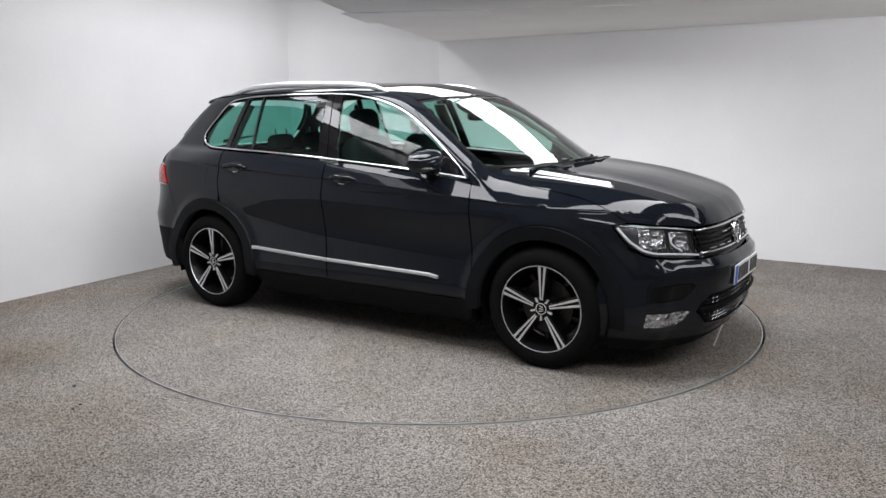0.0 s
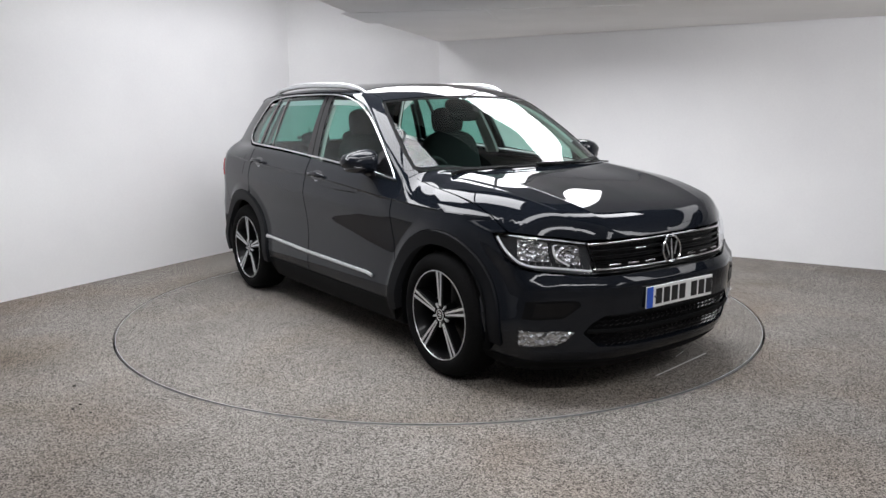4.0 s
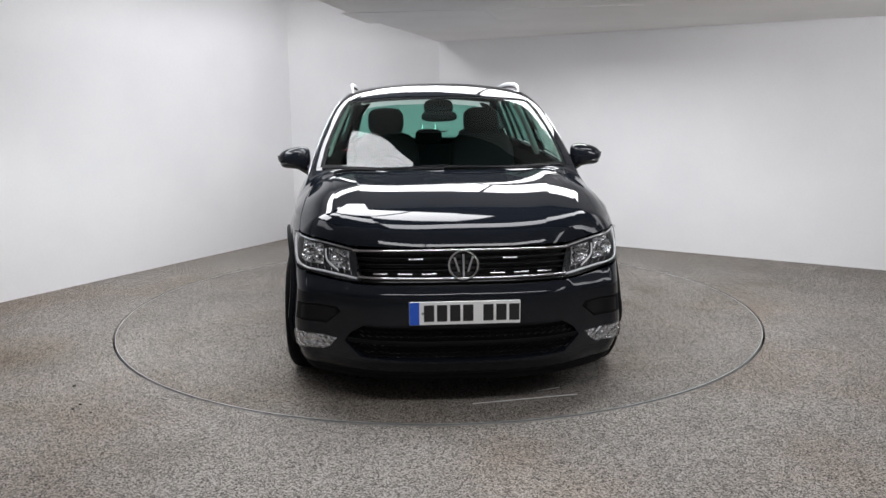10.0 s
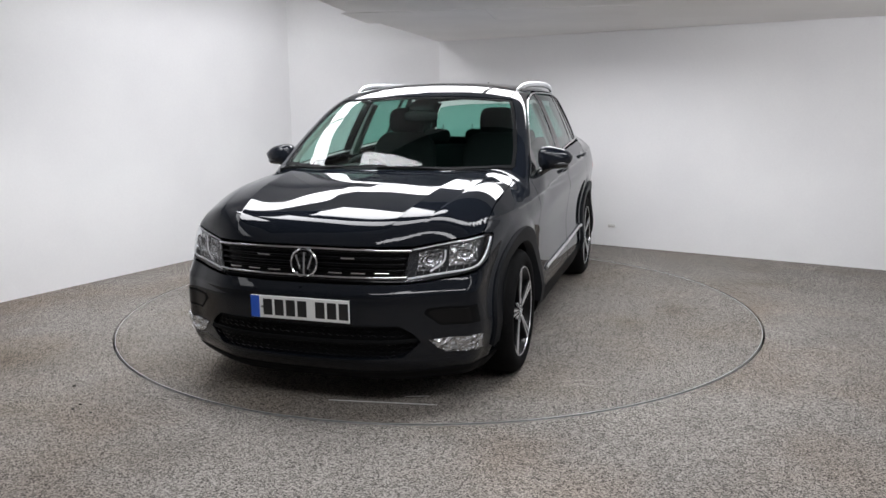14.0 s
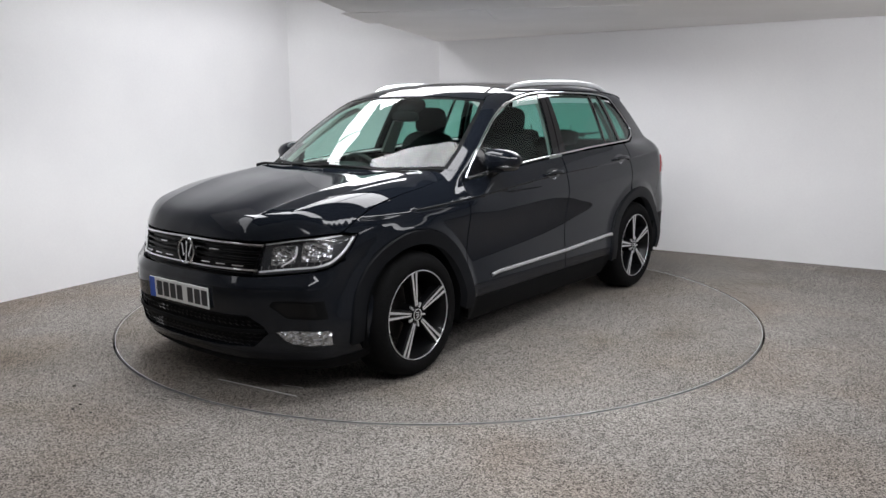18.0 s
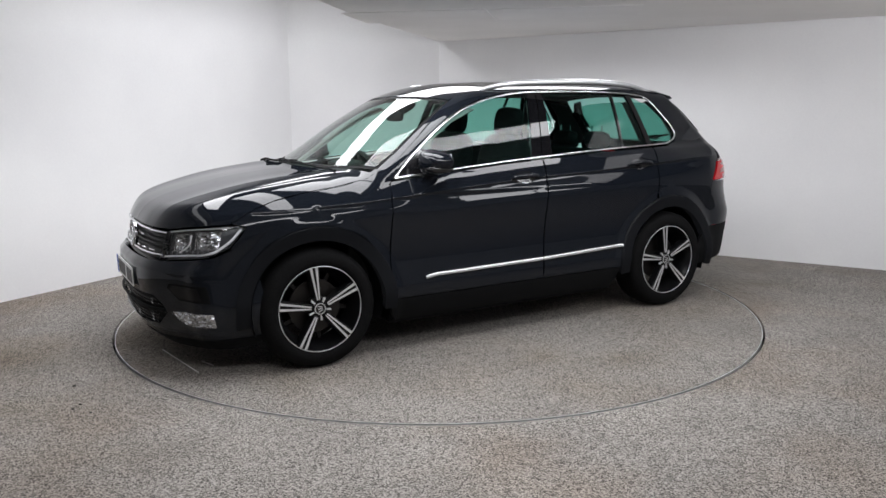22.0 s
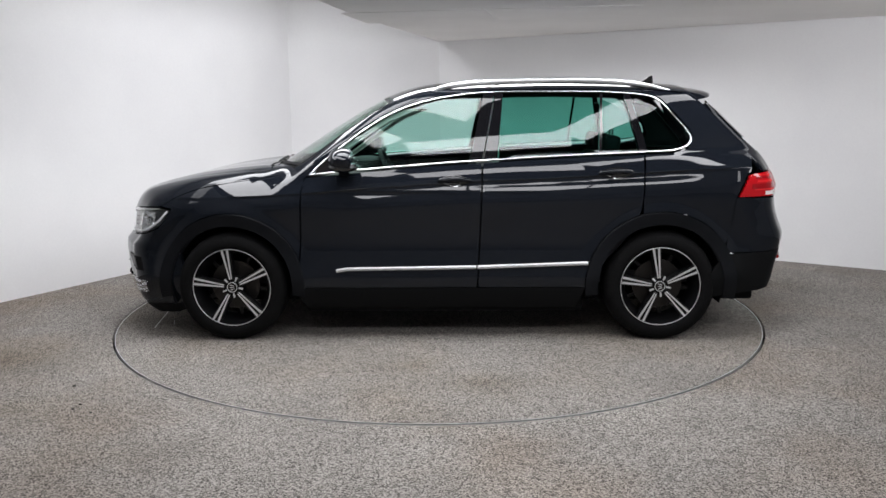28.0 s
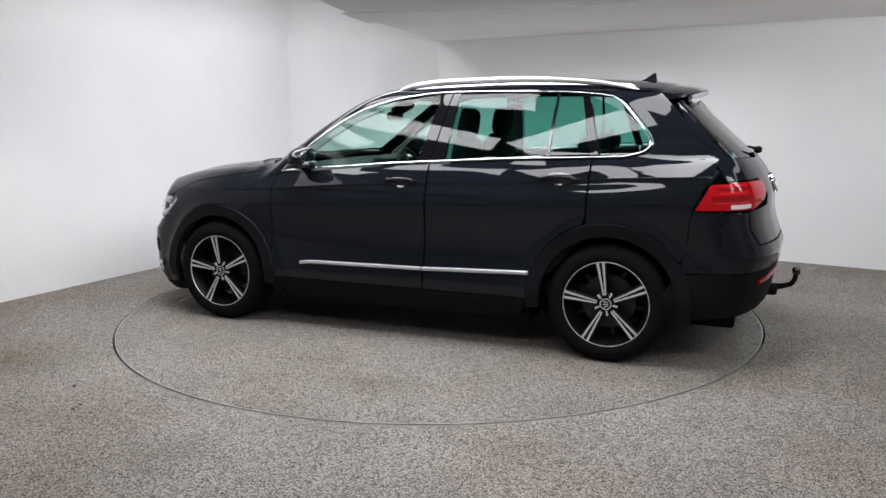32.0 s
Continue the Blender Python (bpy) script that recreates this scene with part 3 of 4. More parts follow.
rear_cut = about([tuple(p) for p in from_side(np.array(REAR_CUT))], -1.1)


def car_side(s):
    def blade(a, b):
        return [[(float(x), float(crease_z(x))) for x in np.linspace(a, b, 30)]]
    d1 = [(.862, 1.03), (.508, 1.062), (.089, 1.094), (-.235, 1.113)]
    panel("front_door", d1 + [(-.231, .93), (-.222, .7), (-.203, .345), (.907, .345), (.892, .633), (.878, .944)], from_side, M_PAINT, car, side=s, step=.022, creases=blade(.86, -.222))
    panel("rear_door", [(-.243, 1.114), (-.743, 1.140), (-1.226, 1.155), (-1.218, .95), (-1.213, .85)] + arc(RX, HZ, ARCH + .006, 72, 2, 10) + [(-.88, .345), (-.211, .345), (-.228, .7), (-.238, .93)], from_side, M_PAINT, car, side=s, step=.02, creases=blade(-.25, -1.212))
    panel("front_wing", wing_top + [(.872, 1.022), (.866, 1.0), (.882, .944), (.897, .633), (.911, .345)] + arc(FX, HZ, ARCH + .004, 180, 37, 16) + hl_edge[3::-1], from_side, M_PAINT, car, side=s, step=.019, creases=blade(1.3, .885))
    quarter = [(-1.234, 1.155), (-1.40, 1.161), (-1.515, 1.188), (-1.553, 1.248), (-1.532, 1.302), (-1.453, 1.396), (-1.358, 1.495), (-1.25, 1.533), (-1.25, roof_line[5][1]), (-1.45, roof_line[6][1] + .012), (-1.56, 1.53), (-1.60, 1.49), (-1.70, 1.385), (-1.80, 1.285), (-1.875, 1.21), (-1.90, 1.15), (-1.88, 1.045), (-1.852, 1.035), (-1.787, .905)] + REAR_CUT + arc(RX, HZ, ARCH + .004, 146, 75, 12) + [(-1.219, .85), (-1.224, .95)]
    panel("rear_quarter_panel", quarter, from_side, M_PAINT, car, side=s, step=.02, creases=blade(-1.235, -1.84))
    up = [p for p in upper if p[0] > -1.25][:-1]
    low_edge = from_side(np.array([(-1.246, 1.533)] + [(x, z + .012) for x, z in up] + [(.83, 1.065)]))
    high_edge = np.array([top_at(x, y) for x, y in SCREEN[4:9]] + [top_at(x, ROOF_Y) for x in (.28, .1, -.2, -.6, -1.0, -1.246)])
    panel("roof_side_rail", diag(low_edge) + diag(high_edge), from_diag, M_PAINT, car, side=s, step=.02, gap=.001, label="dark grey roof side and windscreen pillar")
    foot = np.concatenate([[top_at(.975, .776)], from_side(np.array([(.955, 1.012), (.878, 1.018), (.832, 1.062)])), [top_at(.913, .750), top_at(.943, .749)]])
    panel("pillar_foot", diag(foot), from_diag, M_PAINT, car, off=-.001, gap=-.002, side=s, step=.015, depth=.01)
    # glass
    lower_z = line(*[(x, z) for x, z in DLO[:25]])
    upper_z = line(*[(x, z) for x, z in upper if x > -1.3])
    lo = lambda x: float(lower_z(x)) + .004
    hi = lambda x: float(upper_z(x)) - .004
    xs = np.linspace
    panel("front_door_window", [(x, lo(x)) for x in xs(.60, -.165, 9)] + [(-.165, lo(-.165) + .02), (-.255, hi(-.255))] + [(x, hi(x)) for x in xs(-.25, .63, 14)] + [(.60, 1.2)], from_side, M_GLASS, car, off=-.008, gap=0, depth=.004, side=s, label="green-tinted front side window")
    panel("mirror_base", [(x, lo(x)) for x in xs(.80, .61, 3)] + [(.605, 1.19)] + [(x, hi(x)) for x in xs(.64, .79, 4)], from_side, M_GLOSS, car, off=-.004, gap=0, side=s, label="gloss black window corner piece")
    panel("rear_door_window", [(x, lo(x)) for x in xs(-.325, -1.215, 8)] + [(-1.13, hi(-1.13))] + [(x, hi(x)) for x in xs(-1.12, -.365, 8)], from_side, M_PRIVACY, car, off=-.008, gap=0, depth=.004, side=s, label="dark-tinted rear side window")
    tail_end = [p for p in DLO if p[0] < -1.40]
    panel("quarter_window", inset([(-1.255, lo(-1.255) + .003)] + [(x, z) for x, z in tail_end if x > -1.6] + [(-1.165, hi(-1.165))], .005), from_side, M_PRIVACY, car, off=-.008, gap=0, depth=.004, side=s, label="dark-tinted rear quarter window")
    panel("b_pillar", [(-.160, lo(-.160)), (-.238, lo(-.238)), (-.318, hi(-.318)), (-.25, hi(-.25))], from_side, M_PILLAR, car, off=-.005, gap=0, side=s, label="gloss black pillar between the doors")
    panel("b_pillar", [(-.246, lo(-.246)), (-.33, lo(-.33)), (-.372, hi(-.37)), (-.326, hi(-.326))], from_side, M_PILLAR, car, off=-.005, gap=0, side=s, label="gloss black pillar between the doors")
    panel("c_pillar", [(-1.21, lo(-1.21)), (-1.258, lo(-1.258)), (-1.168, hi(-1.165)), (-1.125, hi(-1.125))], from_side, M_PILLAR, car, off=-.004, gap=0, side=s, label="gloss black rear door window frame")
    panel("window_divider", [(-.955, lo(-.955)), (-.972, lo(-.972)), (-.996, hi(-.996)), (-.98, hi(-.98))], from_side, M_GLOSS, car, off=-.005, gap=0, side=s, label="thin black window divider")
    # bright surround
    loop = dense(DLO + [DLO[0]], .02, False)
    strip("window_surround", from_side(loop), .0060, M_CHROME, car, s, .001, .55, "polished chrome strip round the side windows")
    # cladding and trim
    panel("sill", [(.915, .341), (-.87, .341), (-.845, .26), (-.82, .205), (.86, .205), (.90, .26)], from_side, M_PLASTIC, car, side=s, gap=.001, depth=.03, label="black plastic sill cladding")
    for name, cx in (("front_arch_trim", FX), ("rear_arch_trim", RX)):
        a0, a1 = (-8, 186) if cx > 0 else (-6, 190)
        ring = arc(cx, HZ, ARCH, a0, a1, 30) + arc(cx, HZ, .392, a1, a0, 30)
        panel(name, ring, from_side, M_CLAD, car, off=.015, gap=0, side=s, step=.025, depth=.05, label="satin dark grey wheel arch lip", half=True)
    f = from_side(dense([(.672, .453), (.60, .4630), (-.199, .4735)], .03, False))
    strip("door_trim_strip", f, .0118, M_SATIN, car, s, .007, .6, "satin silver strip along the lower door")
    f = from_side(dense([(-.208, .4735), (-.89, .496)], .03, False))
    strip("door_trim_strip", f, .0125, M_SATIN, car, s, .007, .6, "satin silver strip along the lower door")


M_CLAD = grain(material("grey_cladding", (.005, .0055, .007), .5, 0, 0, .12), 300, (.0042, .0048, .0062), (.0062, .007, .0088), .1, dist=.001)
for s in (1, -1):
    car_side(s)

# bonnet, roof, screens
HL_TOP = about([(2.07, .515, .805), (1.99, .64, .825), (1.90, .755, .841), (1.81, .805, .848)], 1.1)
lead = nose(dense([(0, .812), (12, .811), (24, .811), (27.5, .812)] + [(u, z + .003) for u, z in soft(HL_TOP, False, 6)], .8, False))
BONNET = [(float(a), float(b)) for a, b, _ in lead] + [(x, y - .0006) for x, y in WING_FRONT] + [(1.66, .7965), (1.55, .7925), (1.35, .7875), (1.15, .7825), (.98, .7775), (.928, .772), (.945, .747), (1.03, .63), (1.11, .43), (1.15, .2), (1.165, 0)]
panel("bonnet", BONNET + [(x, -y) for x, y in BONNET[::-1] if y > .001], from_top, M_PAINT, car, gap=.001, step=.015, label="dark grey bonnet with two sharp creases on each side",
      creases=[[(x, s * float(f(x))) for x in np.linspace(1.05, 2.085 if f is ridge_y else 2.045, 24)] for s in (1, -1) for f in (ridge_y, outer_y)])
panel("windscreen", SCREEN + [(x, -y) for x, y in SCREEN[::-1] if y > 0], from_top, M_SCREEN, car, off=-.004, depth=.005, gap=.002, label="clear greenish windscreen")
full = SCREEN + [(x, -y) for x, y in SCREEN[::-1] if y > 0]
hole = [tuple(map(float, q)) for q in inset(full, .022)][::-1]
panel("screen_border", full + [full[0]] + hole[-1:] + hole[:-1] + hole[-1:], from_top, M_PLASTIC, car, off=-.0030, gap=0, step=.025, depth=.003, label="black printed border of the windscreen")
COWL = [(1.166, 0), (1.15, .2), (1.11, .43), (1.03, .63), (.945, .747), (.915, .748), (1.01, .61), (1.085, .42), (1.125, .2), (1.135, 0)]
panel("cowl", COWL + [(x, -y) for x, y in COWL[::-1] if y > 0], from_top, M_PLASTIC, car, off=-.012, gap=0, step=.02, label="black plastic scuttle panel")
ROOF = [(.40, 0), (.39, .25), (.36, .45), (.32, .60), (.28, ROOF_Y), (0, ROOF_Y), (-.6, ROOF_Y), (-1.2, ROOF_Y), (-1.5, .575), (-1.56, .56), (-1.60, .4), (-1.63, .2), (-1.64, 0)]
panel("roof", ROOF + [(x, -y) for x, y in ROOF[::-1] if y > 0], from_top, M_PAINT, car, step=.04, gap=.002)
half = [(0, 1.475), (24, 1.47), (37, 1.455), (41, 1.44), (41, 1.36), (38.5, 1.25), (36.5, 1.175), (30, 1.165), (15, 1.155), (0, 1.152)]
panel("rear_window", half + [(-u, v) for u, v in half[::-1] if u > 0], tail, M_PRIVACY, car, off=-.006, gap=0, depth=.004, scale=K, label="dark-tinted rear window")
half = [(0, 1.148), (15, 1.151), (30, 1.161), (37, 1.171), (40, 1.25), (43, 1.36), (44, 1.47), (46, 1.47), (47, 1.36), (46, 1.25), (44.5, 1.17), (43.5, 1.05), (27, 1.05), (22.5, .99), (22, .9), (36, .885), (36, .78), (33, .70), (15, .69), (0, .69)]
panel("tailgate", half + [(-u, v) for u, v in half[::-1] if u > 0], tail, M_PAINT, car, scale=K, label="dark grey tailgate")
half = [(0, .685), (15, .685), (33.2, .696), (36.4, .78), (36.4, .88)] + rear_cut + [(54.5, .55), (40, .555), (20, .56), (0, .56)]
panel("rear_bumper", half + [(-u, v) for u, v in half[::-1] if u > 0], tail, M_PAINT, car, scale=K, label="dark grey rear bumper")
half = [(0, .556), (20, .556), (40, .551), (54.5, .546), (58.5, .44), (60, .35), (58, .272), (50, .292), (40, .308), (20, .325), (0, .33)]
panel("rear_bumper_cladding", half + [(-u, v) for u, v in half[::-1] if u > 0], tail, M_PLASTIC, car, scale=K, label="black plastic lower rear bumper")

# nose
TOPG, LOWG = .803, .640
g_half = [(0, LOWG), (26.0, LOWG + .006), (28.0, TOPG - .004), (14, TOPG + .002), (0, TOPG + .004)]
panel("grille_backing", g_half + [(-u, v) for u, v in g_half[::-1] if u > 0], nose, M_RIMBLACK, car, off=-.03, gap=0, scale=K, label="black grille recess")
for s in (1, -1):
    lamp = panel("headlight", HL, nose, M_LENS, car, off=.0, gap=.003, step=.02, depth=.004, side=s, scale=K, label="clear headlight with chrome reflectors")
    panel("lamp_bezel", HL, nose, M_LAMPDARK, lamp, off=-.045, gap=.002, step=.02, depth=-.04, side=s, scale=K, label="dark grey inner bezel")
b_half = [(0, LOWG - .006), (26, LOWG - .002), (31, .643), (38, .655), (45, .675), (49.5, .712), (50.7, .724), (55.8, .60), (57.5, .47), (57.5, .36), (56, .235), (40, .217), (20, .208), (0, .206)]
low_gr = [(0, .447), (12, .449), (24.0, .450), (27.6, .408), (29.6, .362), (27.6, .325), (25.4, .286), (14, .273), (0, .268)]
hole = [(-u, v) for u, v in low_gr] + [(u, v) for u, v in low_gr[::-1] if u > 0] + [low_gr[0]]
panel("front_bumper", b_half + [(-u, v) for u, v in b_half[::-1] if u > 0] + [b_half[0]] + hole, nose, M_PAINT, car, scale=K, gap=0, depth=.03, label="dark grey front bumper")
lip = [(0, .202), (20, .204), (40, .213), (56, .231), (57, .20), (52, .165), (40, .15), (20, .145), (0, .145)]
panel("front_lip", lip + [(-u, v) for u, v in lip[::-1] if u > 0], nose, M_PLASTIC, car, scale=K, off=.004, label="black plastic lower lip")

# underside and inner shell
bm = bmesh.new()
box(bm, (4.0, 1.20, .12), pose(-.02, 0, .25))
# second box set low and wide to block light from under the car
box(bm, (1.75, 1.64, .15), pose(0, 0, .245))
part("underbody", bm, M_PLASTIC, car, "black underbody", smooth=False, bevel=.02)


# ---- wheels ----
def build_wheel(x, y, s):
    """s: which way the face looks. The wheel's own z axis is the axle, outwards."""
    m = Matrix.Translation((x, y, HZ)) @ pose(0, 0, 0, -90 * s) @ pose(0, 0, 0, 0, 0, -82 if s > 0 else 88)
    bm = bmesh.new()
    revolve(bm, [(.238, .035), (.246, .038), (.247, .022), (.235, .015), (.225, -.02), (.205, -.10), (.225, -.17), (.236, -.18), (.236, -.17), (.195, -.09), (.215, -.01)], n=64, close=True)
    wheel = part("wheel", bm, M_RIMBLACK, car, "alloy wheel with five twin bright spokes on black")
    wheel.matrix_basis = m
    bm = bmesh.new()
    revolve(bm, [(.238, .020), (.250, .040), (.275, .050), (.305, .046), (.328, .030), (.340, .010), (.3445, -.02), (.345, -.07), (.3445, -.13), (.340, -.16), (.325, -.18), (.29, -.195), (.25, -.19), (.236, -.175)], n=72)
    part("tyre", bm, M_TYRE, wheel, "black rubber tyre")
    bm = bmesh.new()
    revolve(bm, [(.2418, .0375), (.2432, .0405), (.2465, .0395), (.2475, .034), (.2465, .030)], n=96)
    part("rim_edge", bm, M_ALLOY, wheel, "bright machined rim edge")
    bm = bmesh.new()
    revolve(bm, [(.02, -.06), (.155, -.06), (.155, -.075), (.02, -.075)], n=48)
    part("brake_disc", bm, M_STEEL, wheel, "steel brake disc")
    bm = bmesh.new()
    revolve(bm, [(.001, .020), (.030, .020), (.052, .018), (.062, .010), (.066, -.02), (.06, -.06)], n=48)
    part("hub", bm, M_RIMBLACK, wheel, "black hub")
    bm = bmesh.new()
    revolve(bm, [(.001, .0265), (.031, .0265), (.034, .024), (.034, .014)], n=32)
    cap = part("hub_cap", bm, M_GLOSS, wheel, "small black centre cap with a silver emblem")
    bm = bmesh.new()
    revolve(bm, [(.0285, .0265), (.0285, .0282), (.0330, .0282), (.0330, .0255)], n=32)
    for u, v, a in ((-.013, .002, -72), (0, .002, 90), (.013, .002, 72)):
        box(bm, (.026, .0044, .002), pose(u, v - .002, .0275, 0, 0, a))
    part("cap_emblem", bm, M_ALLOY, wheel, "silver round emblem")
    for k in range(5):
        a = 72 * k
        t = pose(0, 0, 0, 0, 0, a)
        bm = bmesh.new()
        vs = prism(bm, [(.045, -.018), (.14, -.024), (.236, -.034), (.238, .034), (.14, .024), (.045, .018)], -.035, .024, t)
        for v in vs:
            if v.co.to_2d().length > .2:
                v.co.z += .010
        part("spoke", bm, M_RIMBLACK, wheel, "black spoke", smooth=False, bevel=.004)
        for e in (1, -1):
            bm = bmesh.new()
            vs = prism(bm, [(.052, e * .0018), (.232, e * .0092), (.240, e * .0096), (.240, e * .0240), (.232, e * .0232), (.052, e * .0094)][::e], .0245, .0275, t)
            for v in vs:
                v.co.z += .010 * max(0, (v.co.to_2d().length - .06) / .17)
            part("spoke_face", bm, M_ALLOY, wheel, "bright machined spoke face", smooth=False)
        bm = bmesh.new()
        vs = prism(bm, [(.040, -.005), (.068, -.0055), (.070, 0), (.068, .0055), (.040, .005)], .012, .0255, pose(0, 0, 0, 0, 0, a + 36))
        part("bolt_fin", bm, M_ALLOY, wheel, "short bright fin between spokes", smooth=False, bevel=.0015)
        bm = bmesh.new()
        prism(bm, [(.055, -.016), (.215, -.012), (.215, .012), (.055, .016)], -.10, -.07, pose(0, 0, 0, 0, 0, a + 36))
        part("rear_spoke", bm, M_RIMBLACK, wheel, "black recessed spoke", smooth=False, bevel=.004)
    return wheel


for x in (FX, RX):
    for s in (1, -1):
        build_wheel(x, s * .862, s)
        bm = bmesh.new()
        revolve(bm, [(.39, 0), (.395, -.30), (.05, -.31)], n=40)
        bmesh.ops.transform(bm, matrix=Matrix.Translation((x, s * .885, HZ + .01)) @ pose(0, 0, 0, -90 * s), verts=bm.verts)
        bmesh.ops.delete(bm, geom=[v for v in bm.verts if v.co.z < .19], context="VERTS")
        part("wheel_arch_liner", bm, M_PLASTIC, car, "black inner wheel arch")

# ---- lamps, grille, badges ----
def on_nose(u, z, off=0.0):
    P = nose(np.array([(u, z)]))
    n = slope(P)[0]
    return P[0] + n * off, n


def facing(p, n, roll=0.0):
    """A pose at p whose z axis points along n and whose y axis points up."""
    n = Vector(n).normalized()
    x = Vector((0, 0, 1)).cross(n).normalized()
    y = n.cross(x)
    m = Matrix((x, y, n)).transposed().to_4x4()
    return Matrix.Translation(Vector(p)) @ m @ pose(0, 0, 0, 0, 0, roll)


def band(u0, z0, u1, z1, n=24, proj=nose):
    return proj(np.array([(u0 + (u1 - u0) * i / n, z0 + (z1 - z0) * i / n) for i in range(n + 1)]))


def band_sym(u, z, zend, n=40, proj=nose):
    return proj(np.array([(-u + 2 * u * i / n, z + (zend - z) * abs(-1 + 2 * i / n) ** 2) for i in range(n + 1)]))


strip("grille_top_bar", band_sym(28.2, TOPG - .004, TOPG - .010), .0060, M_CHROME, car, 1, .002, .6, "chrome bar along the top of the grille")
strip("grille_low_bar", band_sym(26.6, .668, .670), .0056, M_CHROME, car, 1, .0, .6, "chrome bar low in the grille")
for z, r in ((.783, .006), (.757, .009), (.728, .009), (.702, .007), (.656, .009)):
    strip("grille_slat", band_sym(27.2, z, z - .002), r * .8, M_RIMBLACK, car, 1, -.016, 1.2, "black grille slat")
for z, lo, hi in ((.688, 6, 24), (.757, 9, 17)):
    for s in (1, -1):
        for k in range(3 if z < .7 else 1):
            a = lo + (hi - lo) * (k + .15) / (3 if z < .7 else 1)
            strip("grille_accent", band(s * a, z, s * (a + 3.6), z, 6), .0042, M_CHROME, car, 1, .0, .6, "short chrome accent in the grille")

p, n = on_nose(0, .727, .004)
bm = bmesh.new()
revolve(bm, [(.001, -.02), (.060, -.02), (.066, -.012), (.066, .0)], n=48)
badge = part("badge", bm, M_GLOSS, car, "round chrome emblem on black")
badge.matrix_basis = facing(p, (1, 0, .10))
bm = bmesh.new()
revolve(bm, [(.062, -.006), (.063, .004), (.068, .008), (.073, .004), (.074, -.012)], n=56)
part("badge_ring", bm, M_CHROME, badge, "polished chrome ring")
for u, v, a, l in ((-.032, .004, -72, .072), (0, -.002, 90, .108), (.032, .004, 72, .072)):
    bm = bmesh.new()
    box(bm, (l, .011, .010), pose(u, v, -.002, 0, 0, a))
    part("badge_bar", bm, M_CHROME, badge, "plain chrome bar", smooth=False, bevel=.002)

# number plate: white board, blue band, plain bars where characters stand
bm = bmesh.new()
box(bm, (.52, .111, .008))
plate = part("number_plate", bm, M_PLATE, car, "white front number plate with a blue end band", smooth=False, bevel=.003)
plate.matrix_basis = facing((2.224, 0, .5165), (1, 0, -.02))
bm = bmesh.new()
box(bm, (.046, .107, .002), pose(-.236, 0, .005))
part("plate_band", bm, M_BLUE, plate, "blue band", smooth=False)
for k in range(7):
    x = -.190 + .061 * k + (.033 if k > 3 else 0) + .022
    bm = bmesh.new()
    box(bm, (.048, .079, .002), pose(x, 0, .005))
    part("plate_bar", bm, M_INK, plate, "plain black bar", smooth=False, bevel=.002)
bm = bmesh.new()
revolve(bm, [(.001, .0075), (.006, .007), (.007, .004)], pose(-.197, 0, 0), n=16)
part("plate_screw", bm, M_CHROME, plate, "small plate screw cap")

# lower grille: recess, bars and mesh
lg = low_gr + [(-u, v) for u, v in low_gr[::-1] if u > 0]
panel("lower_grille", lg, nose, M_PLASTIC, car, off=-.03, gap=-.004, scale=K, label="black lower grille recess")
for z, r in ((.365, .011), (.44, .005)):
    strip("lower_grille_bar", band_sym(28.5 if z < .4 else 24, z, z + .006), r, M_PLASTIC, car, 1, .0, .7, "black bar across the lower grille")
bm = bmesh.new()
for row in range(8):
    z = .285 + .021 * row
    if abs(z - .365) < .011:
        continue
    reach = float(np.interp(z, [.27, .287, .328, .405, .455, .463], [20, 24, 29, 27, 23, 20]))
    for u in np.arange(-reach + (row % 2) * .95, reach, 1.9):
        q = nose(np.array([(u, z), (u + .95, z + .0105), (u + 1.9, z)]))
        q = q + slope(q) * -.012
        tube(bm, q.tolist(), .0028, 4)
tagged(part("grille_mesh", bm, M_GLOSS, car, "black honeycomb mesh", smooth=False), kind="stuff")

# fog lamps and dummy ducts; flat panels, the inner one blackened in place of a recess
FOG = about([(2.091, .611, .370), (2.049, .68, .377), (1.924, .826, .378), (1.91, .821, .302), (2.034, .678, .306), (2.063, .642, .328)], 1.1)
DUCT = about([(2.106, .606, .527), (2.042, .707, .531), (1.953, .812, .527), (1.935, .823, .438), (2.015, .744, .439), (2.067, .663, .439), (2.114, .591, .503)], 1.1)
for s in (1, -1):
    panel("duct", DUCT, nose, M_PLASTIC, car, off=.0015, gap=0, step=.02, side=s, scale=K, depth=.004, label="black blanking panel in the bumper")
    panel("duct_shade", [(u * .74 + 34.6 * .26, v * .74 + .484 * .26) for u, v in DUCT], nose, M_RIMBLACK, car, off=.0032, gap=0, step=.02, side=s, scale=K, depth=.004, label="blacker inner panel in place of the duct's dark recess")
    fog = panel("fog_light", FOG, nose, M_REFLECTOR, car, off=.002, gap=0, step=.02, side=s, scale=K, depth=.006, label="clear fog lamp with bright reflector")
    panel("fog_lens", FOG, nose, M_LENS, fog, off=.010, gap=-.001, step=.02, side=s, scale=K, depth=.008)
    p, n = on_nose(37.6, .342, .004)
    bm = bmesh.new()
    revolve(bm, [(.028, .003), (.024, .004), (.014, -.002), (.001, -.004)], n=20)
    o = part("fog_bulb", bm, M_CHROME, fog, "round bright bulb bowl")
    o.matrix_basis = facing((p[0], p[1] * s, p[2]), (n[0], n[1] * s, n[2]))

